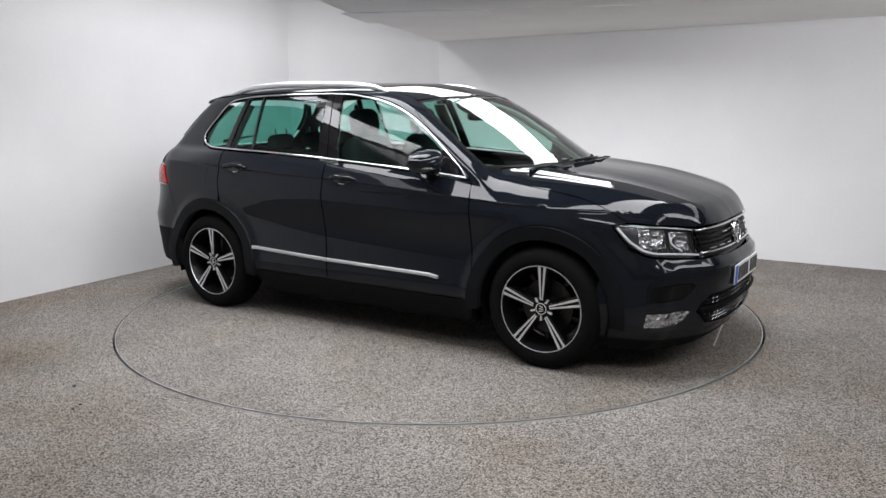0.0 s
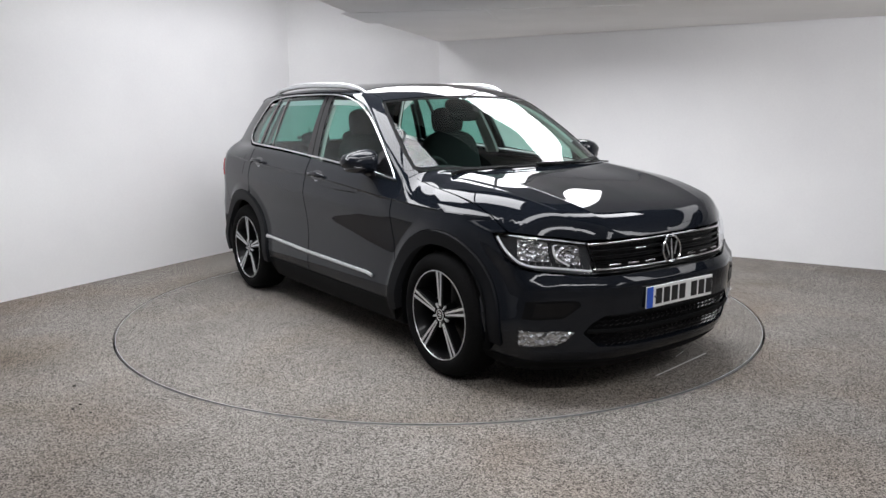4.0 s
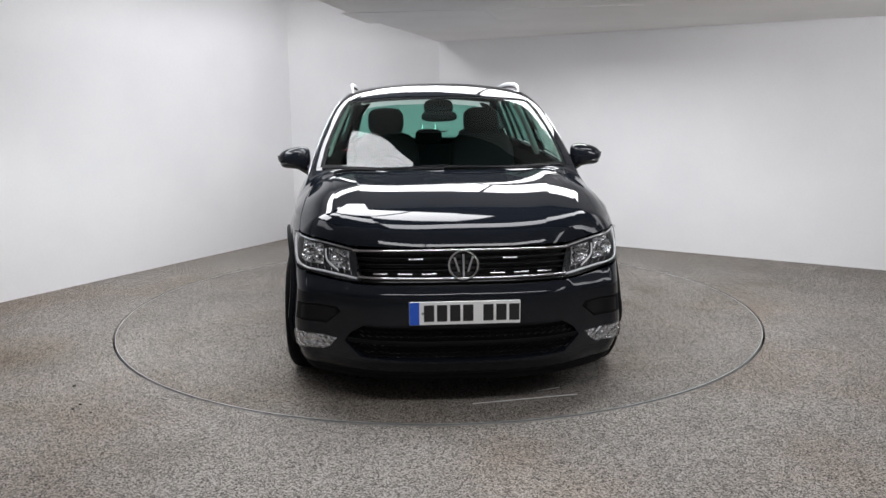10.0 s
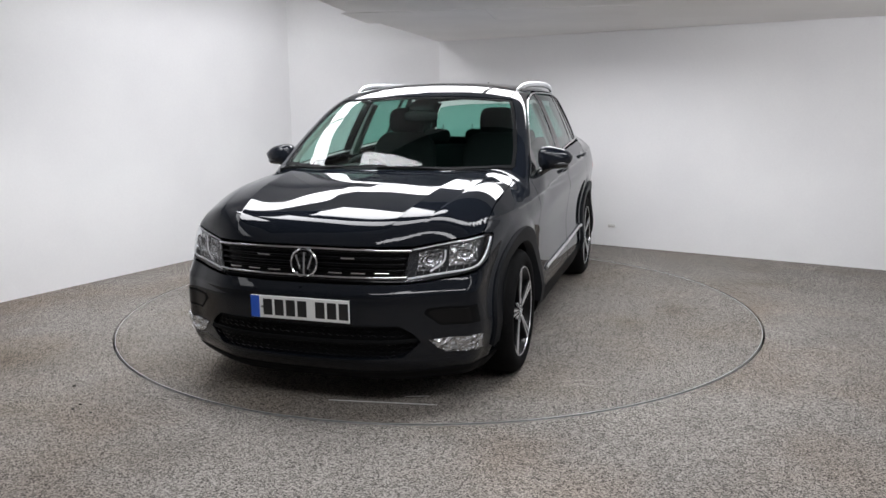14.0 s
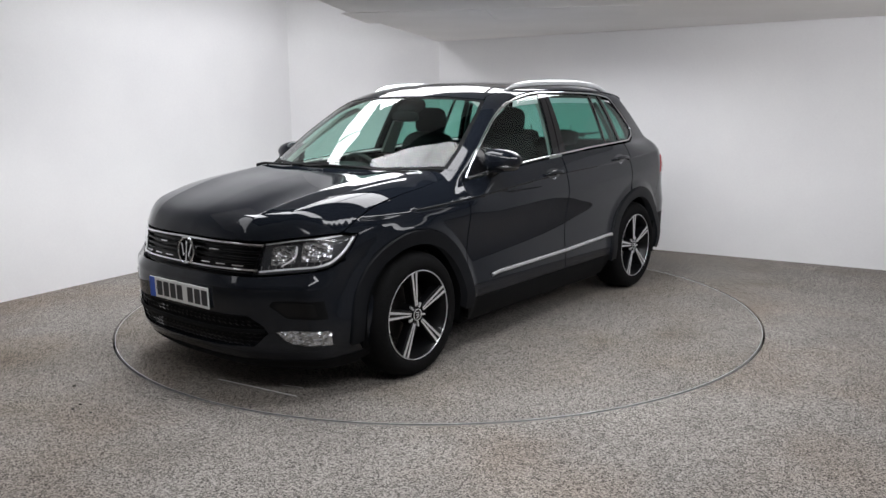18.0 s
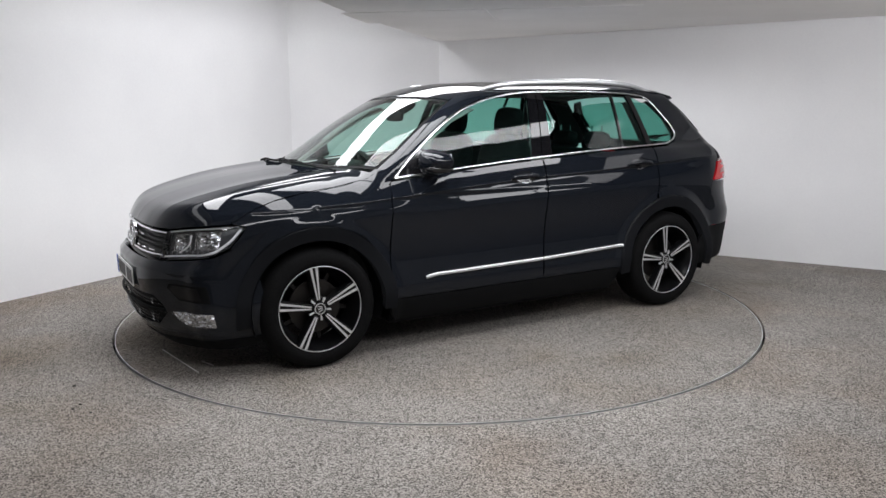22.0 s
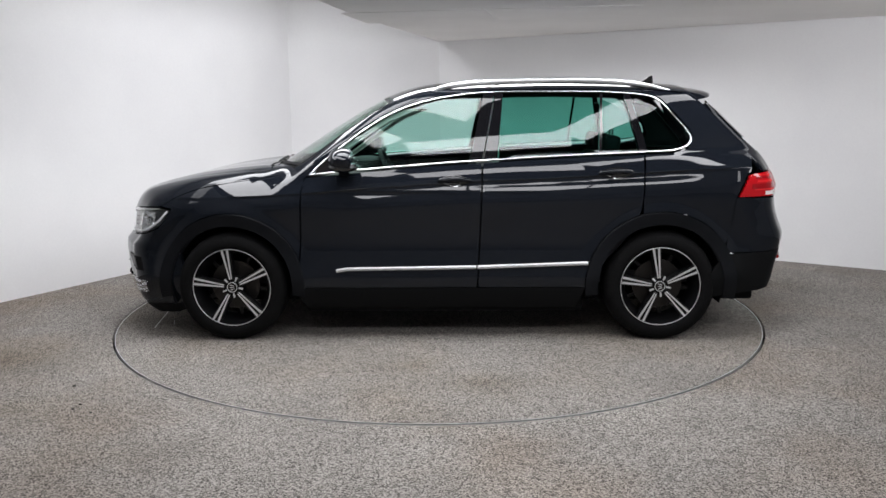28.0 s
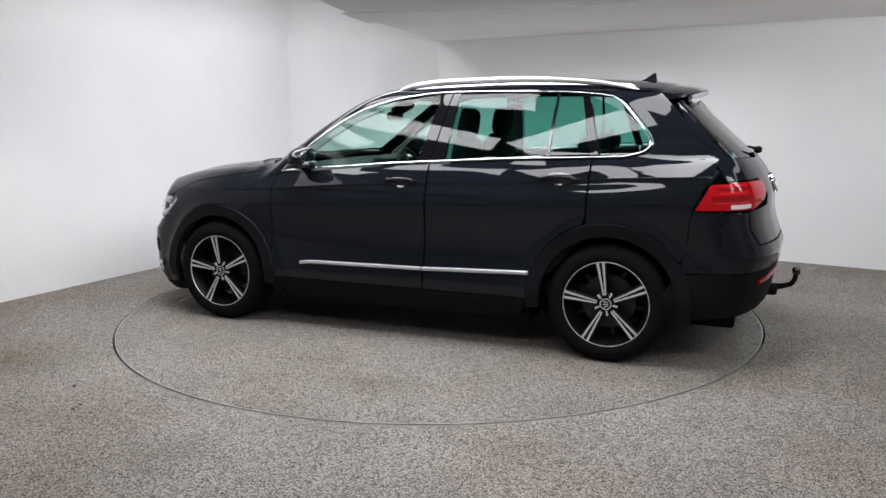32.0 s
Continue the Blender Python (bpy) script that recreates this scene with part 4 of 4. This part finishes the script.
# headlight inside: two framed modules, light guide, lower strip
for s, lamp in zip((1, -1), [o for o in car.children if o.name.startswith("headlight")]):
    for lo_u, hi_u, zl, zh in ((29.8, 36.4, .694, .796), (37.8, 46.6, .714, .822)):
        tall = [(lo_u, zl), (lo_u + .6, zh - .012), (hi_u, zh), (hi_u - .4, zl + .012)]
        m_ob = panel("lamp_module", tall, nose, M_REFLECTOR, lamp, off=-.034, gap=.002, step=.02, depth=.006, side=s, scale=K, label="bright reflector module")
        um, zm = (lo_u + hi_u) / 2, (zl + zh) / 2
        p, n = on_nose(um, zm, -.026)
        bm = bmesh.new()
        revolve(bm, [(.036, .010), (.033, .008), (.024, -.004), (.010, -.008), (.001, -.006)], n=24)
        o = part("lamp_bowl", bm, M_REFLECTOR, lamp, "bright reflector bowl")
        o.matrix_basis = facing((p[0], p[1] * s, p[2]), (n[0], n[1] * s, n[2])) @ Matrix.Diagonal((1.1, .95, 1, 1))
        strip("module_frame", nose(np.array(dense([tall[0], tall[1], tall[2], tall[3], tall[0]], .6, False))), .0028, M_REFLECTOR, lamp, s, -.026, .7, "bright frame round the module")
    guide = about([(1.915, .795, .703), (1.885, .808, .712), (1.825, .832, .755), (1.775, .838, .805), (1.755, .836, .825)], 1.1)
    strip("light_guide", nose(np.array(soft(guide, False, 6))), .0070, M_GUIDE, lamp, s, -.005, .6, "white daytime light strip")
    low_line = about([(2.085, .50, .664), (2.03, .62, .676), (1.96, .735, .688), (1.90, .80, .703)], 1.1)
    strip("lower_trim", nose(np.array(soft(low_line, False, 6))), .0055, M_GUIDE, lamp, s, -.008, .6, "pale light strip under the modules")
    for k in range(9):
        u = 27.0 + 2.0 * k
        z = float(np.interp(u, [27, 36, 44], [.678, .690, .708]))
        strip("lens_rib", nose(np.array([(u, z - .006), (u + .3, z + .012)])), .0022, M_CHROME, lamp, s, -.022, .6)
    top_line = about([(2.06, .525, .797), (1.99, .64, .816), (1.90, .75, .831), (1.80, .80, .837)], 1.1)
    strip("upper_trim", nose(np.array(soft(top_line, False, 6))), .0032, M_SATIN, lamp, s, -.008, .7, "thin bright trim line")
    elbow = about([(2.035, .60, .690), (2.0, .66, .735), (1.985, .665, .79)], 1.1)
    strip("divider", nose(np.array(soft(elbow, False, 6))), .0050, M_GUIDE, lamp, s, -.012, .7, "pale divider between the modules")

# ---- mirrors, handles, rails, wipers ----
for s in (1, -1):
    bm = bmesh.new()
    vs = pebble(bm, (.180, .212, .136), None, .78, 28, 16)
    for v in vs:
        v.co.z += -.022 * (v.co.y / .11) if v.co.z > 0 else .016 * (v.co.y / .11)
        v.co.x -= .020 * (v.co.y / .11)
        if v.co.x < -.05:
            v.co.x = -.05 + (v.co.x + .05) * .2
    bmesh.ops.transform(bm, matrix=Matrix.Translation((.605, .950 * s, 1.138)) @ Matrix.Diagonal((1, s, 1, 1)), verts=bm.verts)
    if s < 0:
        bmesh.ops.reverse_faces(bm, faces=bm.faces)
    mirror = part("door_mirror", bm, M_PAINT, car, "dark grey door mirror with a black lower shell")
    bm = bmesh.new()
    vs = pebble(bm, (.172, .19, .06), pose(0, 0, -.036), .78, 24, 10)
    bmesh.ops.transform(bm, matrix=Matrix.Translation((.603, .942 * s, 1.138)), verts=bm.verts)
    part("lower_shell", bm, M_GLOSS, mirror, "black lower mirror shell")
    bm = bmesh.new()
    tube(bm, [(.612, .845 * s, 1.045), (.612, .885 * s, 1.065), (.606, .93 * s, 1.09)], [.038, .030, .028], 10, .7)
    part("mirror_arm", bm, M_GLOSS, mirror, "black mirror arm")
    bm = bmesh.new()
    pebble(bm, (.008, .17, .10), Matrix.Translation((.553, .950 * s, 1.138)), .6, 20, 8)
    part("mirror_glass", bm, M_CHROME, mirror, "mirror glass")
    for x0, x1, z in ((.037, -.17, 1.006), (-.945, -1.165, 1.046)):
        xm = (x0 + x1) / 2
        # dark oval on the skin, painting the shade of the handle recess
        cup = [(xm + .085 * math.cos(a), z + .004 + .034 * math.sin(a)) for a in np.linspace(0, 2 * math.pi, 25)[:-1]]
        panel("handle_shade", cup, from_side, M_GLOSS, car, off=.0012, gap=0, step=.02, side=s, depth=.004, label="dark oval painted in place of the shaded handle recess")
        q = from_side(np.array([(x0 - (x0 - x1) * i / 14, z + .004 * math.sin(math.pi * i / 14)) for i in range(15)]))
        lift = np.array([.004 + .030 * math.sin(math.pi * min(1, max(0, i / 14))) ** .45 for i in range(15)])
        nn = slope(q)
        q = q + nn * lift[:, None]
        bm = bmesh.new()
        tube(bm, [(a, b * s, c) for a, b, c in q], [.006] + [.0135] * 13 + [.006], 10, .8, (0, 1, 0))
        part("door_handle", bm, M_PAINT, car, "dark grey door handle")
        # chrome sliver that paints the glint low in the handle recess
        strip("handle_glint", from_side(np.array([(xm + .024 - .048 * i / 8, z - .026 - .006 * math.sin(math.pi * i / 8)) for i in range(9)])), .003, M_CHROME, car, s, .001, .5, "chrome sliver standing in for the glint in the handle recess")
    rail = soft([(.12, 1.552), (.03, 1.597), (-.10, 1.620), (-.30, 1.634), (-.767, 1.641), (-1.10, 1.627), (-1.30, 1.600), (-1.45, 1.563)], False, 6)
    ry = line((.2, .585), (0, .605), (-.6, .618), (-1.2, .605), (-1.5, .57))
    bm = bmesh.new()
    w = [(.0035 + .0075 * min(1, 4 * min(i, len(rail) - 1 - i) / len(rail))) for i in range(len(rail))]
    tube(bm, [(x, s * (float(ry(x)) - .012), z - .026) for x, z in rail], w, 12, 1.65)
    part("roof_rail", bm, M_SATIN, car, "satin silver roof rail")
    bm = bmesh.new()
    tube(bm, [(x, s * (float(ry(x)) - .016), z - .040) for x, z in rail[7:-7]], .007, 8, 1.0)
    part("rail_base", bm, M_PLASTIC, car, "black rail foot strip")
    # wipers
    bm = bmesh.new()
    pts = [top_at(1.135 - .02 * i / 8, (-.62 if s < 0 else .02) + .62 * i / 8) + np.array([0, 0, .008]) for i in range(9)]
    tube(bm, [tuple(v) for v in pts], .005, 6)
    part("wiper_blade", bm, M_PLASTIC, car, "black windscreen wiper blade")
    bm = bmesh.new()
    pts = [top_at(1.15 - .02 * i / 6, (-.66 if s < 0 else -.02) + .36 * i / 6) + np.array([0, 0, .012]) for i in range(7)]
    tube(bm, [tuple(v) for v in pts], [.010, .009, .008, .007, .007, .006, .005], 8)
    part("wiper_arm", bm, M_PLASTIC, car, "black wiper arm")

# ---- tail ----
OUTER = about([(-1.790, .876, .897), (-1.825, .86, .965), (-1.862, .838, 1.034), (-1.95, .77, 1.044), (-2.03, .68, 1.043), (-2.045, .66, .96), (-2.055, .655, .895)], -1.1)
INNER = about([(-2.035, .672, 1.043), (-2.085, .53, 1.040), (-2.112, .44, 1.032), (-2.125, .43, .985), (-2.105, .53, .93), (-2.058, .65, .895)], -1.1)
for s in (1, -1):
    lamp = panel("tail_light", OUTER, tail, M_RED, car, off=.004, gap=.002, step=.02, side=s, scale=K, depth=.02, label="red tail light")
    panel("tail_light_inner", INNER, tail, M_RED, car, off=.004, gap=.002, step=.02, side=s, scale=K, depth=.02, label="red tail light on the tailgate")
    panel("tail_light_housing", OUTER, tail, M_PLASTIC, car, off=-.025, gap=0, step=.03, side=s, scale=K, depth=.004, label="black inner lamp housing")
    panel("tail_light_housing", INNER, tail, M_PLASTIC, car, off=-.025, gap=0, step=.03, side=s, scale=K, depth=.004, label="black inner lamp housing")
    for z0, z1, mat, lab in ((.905, .928, M_WHITELENS, "clear reversing lens"), (.945, .975, M_REDDEEP, "dark red lens band"), (1.005, 1.015, M_REDDEEP, "dark red lens band")):
        a0 = float(np.interp(z0, [.897, 1.034], [50.5, 47])) - 1.5
        panel("lens_band", [(a0 if mat is not M_WHITELENS else 43, z0), (a0 if mat is not M_WHITELENS else 43, z1), (36, z1), (36, z0)], tail, mat, lamp, off=.0055, gap=0, step=.02, side=s, scale=K, depth=.003, label=lab)
    for lo_z, hi_z in ((.936, .943), (.982, .996), (1.022, 1.030)):
        a0 = float(np.interp(lo_z, [.897, 1.034], [50.5, 47])) - 2.2
        panel("light_segment", [(a0, lo_z), (a0 - .6, hi_z), (37, hi_z), (37, lo_z)], tail, M_REDBRIGHT, lamp, off=.0062, gap=0, step=.02, side=s, scale=K, depth=.003, label="brighter red light bar")
    bm = bmesh.new()
    q = tail(np.array([(u, .508 - .0012 * (u - 18)) for u in np.linspace(17, 33, 8)]))
    q = q + slope(q) * .004
    tube(bm, [(a, b * s, c) for a, b, c in q], .012, 8)
    part("rear_reflector", bm, M_REDDEEP, car, "slim red bumper reflector")
bm = bmesh.new()
ys = np.linspace(-.57, .57, 25)
prof = [(-1.57, 1.578), (-1.66, 1.567), (-1.735, 1.553), (-1.765, 1.542), (-1.768, 1.532), (-1.70, 1.522), (-1.60, 1.515)]
rings = []
for y in ys:
    k = rear_plan(abs(y)) * .95
    drop = float(roof_crown(abs(y))) * .75
    sh = 1 - .25 * abs(y / .57) ** 6
    rings.append([bm.verts.new((-1.57 + (x + 1.57) * sh + float(k), y, z - drop)) for x, z in prof])
for a, b in zip(rings, rings[1:]):
    for i in range(len(prof)):
        j = (i + 1) % len(prof)
        bm.faces.new((a[i], a[j], b[j], b[i]))
bm.faces.new(rings[0][::-1])
bm.faces.new(rings[-1])
bmesh.ops.recalc_face_normals(bm, faces=bm.faces)
part("rear_spoiler", bm, M_PAINT, car, "dark grey roof spoiler over the rear window")
for s in (1, -1):
    panel("spoiler_fin", [(41.5, 1.475), (44, 1.475), (43, 1.36), (40, 1.25), (38.3, 1.25), (41.2, 1.36)], tail, M_GLOSS, car, off=.006, gap=0, step=.02, side=s, scale=K, depth=.01, label="gloss black fin beside the rear window")
bm = bmesh.new()
vs = prism(bm, [(-.055, 0), (.07, 0), (.02, .018), (-.03, .052), (-.048, .055)], -.008, .008)
bmesh.ops.transform(bm, matrix=Matrix.Translation((-1.40, 0, 1.600)) @ pose(0, 0, 0, 90, 0, 0), verts=bm.verts)
part("roof_aerial", bm, M_GLOSS, car, "small black shark-fin aerial", smooth=False, bevel=.004)
# rear wiper, emblem, tow bar
bm = bmesh.new()
q = tail(np.array([(u, 1.168 + .002 * u) for u in np.linspace(-4, 14, 8)]))
q = q + slope(q) * .02
tube(bm, q.tolist(), [.016, .014, .012, .010, .009, .008, .007, .005], 8)
part("rear_wiper", bm, M_PLASTIC, car, "black rear wiper")
bm = bmesh.new()
pebble(bm, (.05, .05, .045), Matrix.Translation((-2.075, 0, 1.178)), .8, 14, 8)
part("wiper_hub", bm, M_PLASTIC, car, "black wiper hub")
bm = bmesh.new()
revolve(bm, [(.001, .004), (.045, .004), (.052, .010), (.062, .006), (.063, -.004)], n=40)
o = part("rear_badge", bm, M_CHROME, car, "round chrome emblem on the tailgate")
P = tail(np.array([(0, .985)]))
o.matrix_basis = facing(P[0], slope(P)[0])
bm = bmesh.new()
tube(bm, [(-2.12, 0, .315), (-2.20, 0, .325), (-2.27, 0, .335), (-2.315, 0, .352), (-2.335, 0, .385), (-2.338, 0, .415)], [.026, .022, .017, .016, .015, .014], 12)
tow = part("tow_bar", bm, M_PLASTIC, car, "black swan-neck tow bar")
bm = bmesh.new()
bmesh.ops.create_uvsphere(bm, u_segments=20, v_segments=12, radius=.025)
bmesh.ops.transform(bm, matrix=Matrix.Translation((-2.338, 0, .438)), verts=bm.verts)
box(bm, (.035, .035, .03), Matrix.Translation((-2.345, 0, .43)))
part("tow_ball", bm, M_GLOSS, tow, "tow ball under a black cap")
bm = bmesh.new()
pebble(bm, (.08, .09, .07), Matrix.Translation((-2.20, 0, .31)), .6, 14, 8)
part("tow_socket", bm, M_PLASTIC, tow, "black tow bar mount")

# fuel flap on the right flank
flap = soft([(-1.35, .955), (-1.35, 1.075), (-1.365, 1.09), (-1.51, 1.09), (-1.525, 1.075), (-1.525, .955), (-1.51, .94), (-1.365, .94)], True, 4)
panel("fuel_flap", flap, from_side, M_PAINT, car, off=.0012, gap=0, step=.03, side=-1, depth=.004)

# ---- inside ----
for s in (1, -1):
    for name, poly in (("front_door_card", [(.85, 1.03), (.3, 1.06), (-.26, 1.09), (-.26, .40), (.85, .40)]), ("rear_door_card", [(-.27, 1.09), (-.7, 1.12), (-1.22, 1.14), (-1.22, .72), (-.9, .40), (-.27, .40)]), ("boot_side_trim", [(-1.23, 1.14), (-1.5, 1.16), (-1.85, 1.15), (-1.85, .7), (-1.6, .82), (-1.23, .82)])):
        panel(name, poly, from_side, M_TRIM, car, off=-.07, gap=0, step=.06, side=s, depth=-.05, label="black inner door trim")
    panel("b_pillar_trim", [(-.20, 1.12), (-.34, 1.12), (-.37, 1.50), (-.27, 1.50)], from_side, M_LINING, car, off=-.05, gap=0, step=.04, side=s, depth=.02, label="pale grey pillar trim")
    panel("d_pillar_trim", [(-1.22, 1.19), (-1.27, 1.19), (-1.18, 1.50), (-1.14, 1.50)], from_side, M_TRIM, car, off=-.05, gap=0, step=.04, side=s, depth=.02, label="dark pillar trim")
    panel("rear_corner_trim", [(-1.56, 1.17), (-1.86, 1.17), (-1.60, 1.46), (-1.38, 1.51), (-1.52, 1.38), (-1.58, 1.26)], from_side, M_TRIM, car, off=-.05, gap=0, step=.05, side=s, depth=.02, label="dark rear corner trim")
    panel("a_pillar_trim", [(.80, 1.07), (.69, 1.15), (.52, 1.275), (.345, 1.385), (.165, 1.46), (.22, 1.475), (.36, 1.42), (.56, 1.29), (.72, 1.18), (.83, 1.10)], from_side, M_LINING, car, off=-.045, gap=0, step=.03, side=s, depth=.02, label="pale grey windscreen pillar trim")
LINE = [(.28, 0), (.26, .3), (.22, .52), (0, .55), (-.7, .56), (-1.3, .54), (-1.5, .5), (-1.55, 0)]
panel("headlining", LINE + [(x, -y) for x, y in LINE[::-1] if y > 0], from_top, M_TRIM, car, off=-.05, gap=0, step=.08, depth=.02, label="dark headlining")
bm = bmesh.new()
box(bm, (3.2, 1.5, .08), pose(-.35, 0, .38))
part("cabin_floor", bm, M_TRIM, car, "black cabin floor", smooth=False)
bm = bmesh.new()
prism(bm, [(1.08, 1.045), (.95, 1.055), (.66, 1.03), (.58, .99), (.55, .93), (.62, .70), (.85, .45), (1.1, .45)], -.74, .74, pose(0, 0, 0, 90))
part("dashboard", bm, M_TRIM, car, "black dashboard", smooth=False, bevel=.02)
bm = bmesh.new()
pebble(bm, (.22, .34, .10), Matrix.Translation((.62, -.36, 1.035)), .6, 18, 8)
part("instrument_hood", bm, M_TRIM, car, "black instrument hood")
bm = bmesh.new()
n = 36
rings = []
for i in range(n):
    a = 2 * math.pi * i / n
    rings.append([bm.verts.new(((.175 + .016 * math.cos(b)) * math.cos(a), (.175 + .016 * math.cos(b)) * math.sin(a), .016 * math.sin(b))) for b in np.linspace(0, 2 * math.pi, 9)[:-1]])
for i in range(n):
    for k in range(8):
        bm.faces.new((rings[i][k], rings[(i + 1) % n][k], rings[(i + 1) % n][(k + 1) % 8], rings[i][(k + 1) % 8]))
for a in (0, 180, 270):
    box(bm, (.15, .04, .015), pose(0, 0, 0, 0, 0, a) @ pose(.09, 0, -.005))
pebble(bm, (.14, .12, .05), None, .7, 16, 8)
wheel_ob = part("steering_wheel", bm, M_TRIM, car, "black steering wheel")
wheel_ob.matrix_basis = Matrix.Translation((.44, -.36, .97)) @ pose(0, 0, 0, 0, -65, 0) @ pose(0, 0, 0, 0, 0, 90)


def seat(x, y, wide, rear=False):
    bm = bmesh.new()
    pebble(bm, (.54, wide, .17), pose(x + .05, y, .62, 0, -8), .5, 24, 10)
    s = part("seat_cushion" if not rear else "rear_seat_cushion", bm, M_SEAT, car, "black cloth seat cushion")
    bm = bmesh.new()
    pebble(bm, (.17, wide, .68 if not rear else .62), pose(x - .24, y, .93 if not rear else .83, 0, -14), .5, 24, 12)
    part("seat_back", bm, M_SEAT, s, "black cloth seat back")
    for dy in ((0,) if not rear else (-.37, 0, .37)):
        bm = bmesh.new()
        pebble(bm, (.11, .27 if not rear else .23, .20 if not rear else .12), pose(x - .325, y + dy, 1.345 if not rear else 1.20, 0, -8), .6, 20, 10)
        h = part("headrest", bm, M_SEAT, s, "black cloth headrest")
        for e in (-.055, .055):
            bm = bmesh.new()
            tube(bm, [(x - .315, y + dy + e, 1.17), (x - .325, y + dy + e, 1.30)], .006, 8, 1, (1, 0, 0))
            part("headrest_post", bm, M_CHROME, s, "chrome headrest post")


seat(.02, -.36, .50)
seat(.02, .36, .50)
seat(-.78, 0, 1.28, True)
bm = bmesh.new()
box(bm, (.62, 1.2, .03), pose(-1.55, 0, 1.03))
part("parcel_shelf", bm, M_TRIM, car, "black luggage cover", smooth=False, bevel=.008)
bm = bmesh.new()
pebble(bm, (.04, .24, .07), Matrix.Translation((.40, 0, 1.39)), .6, 18, 8)
inner = part("interior_mirror", bm, M_PLASTIC, car, "black interior mirror")
bm = bmesh.new()
pebble(bm, (.16, .20, .07), pose(.335, 0, 1.452, 0, 28), .7, 18, 8)
part("sensor_housing", bm, M_PLASTIC, car, "black camera housing behind the windscreen")
bm = bmesh.new()
tube(bm, [(.37, 0, 1.45), (.40, 0, 1.395)], .012, 8, 1, (0, 1, 0))
part("mirror_stem", bm, M_TRIM, car, "black mirror stem")


def motions():
    """Turntable and car turn together, clockwise from above, at a steady rate."""
    rows = []
    for k in range(17):
        t = 2.0 * k
        rows.append((t, pose(0, 0, 0, 0, 0, -33.65 - 5.297 * t)))
    walk(turntable, rows)
    walk(car, [(t, m @ Matrix.Translation((-.0643, -.0074, 0))) for t, m in rows])


motions()
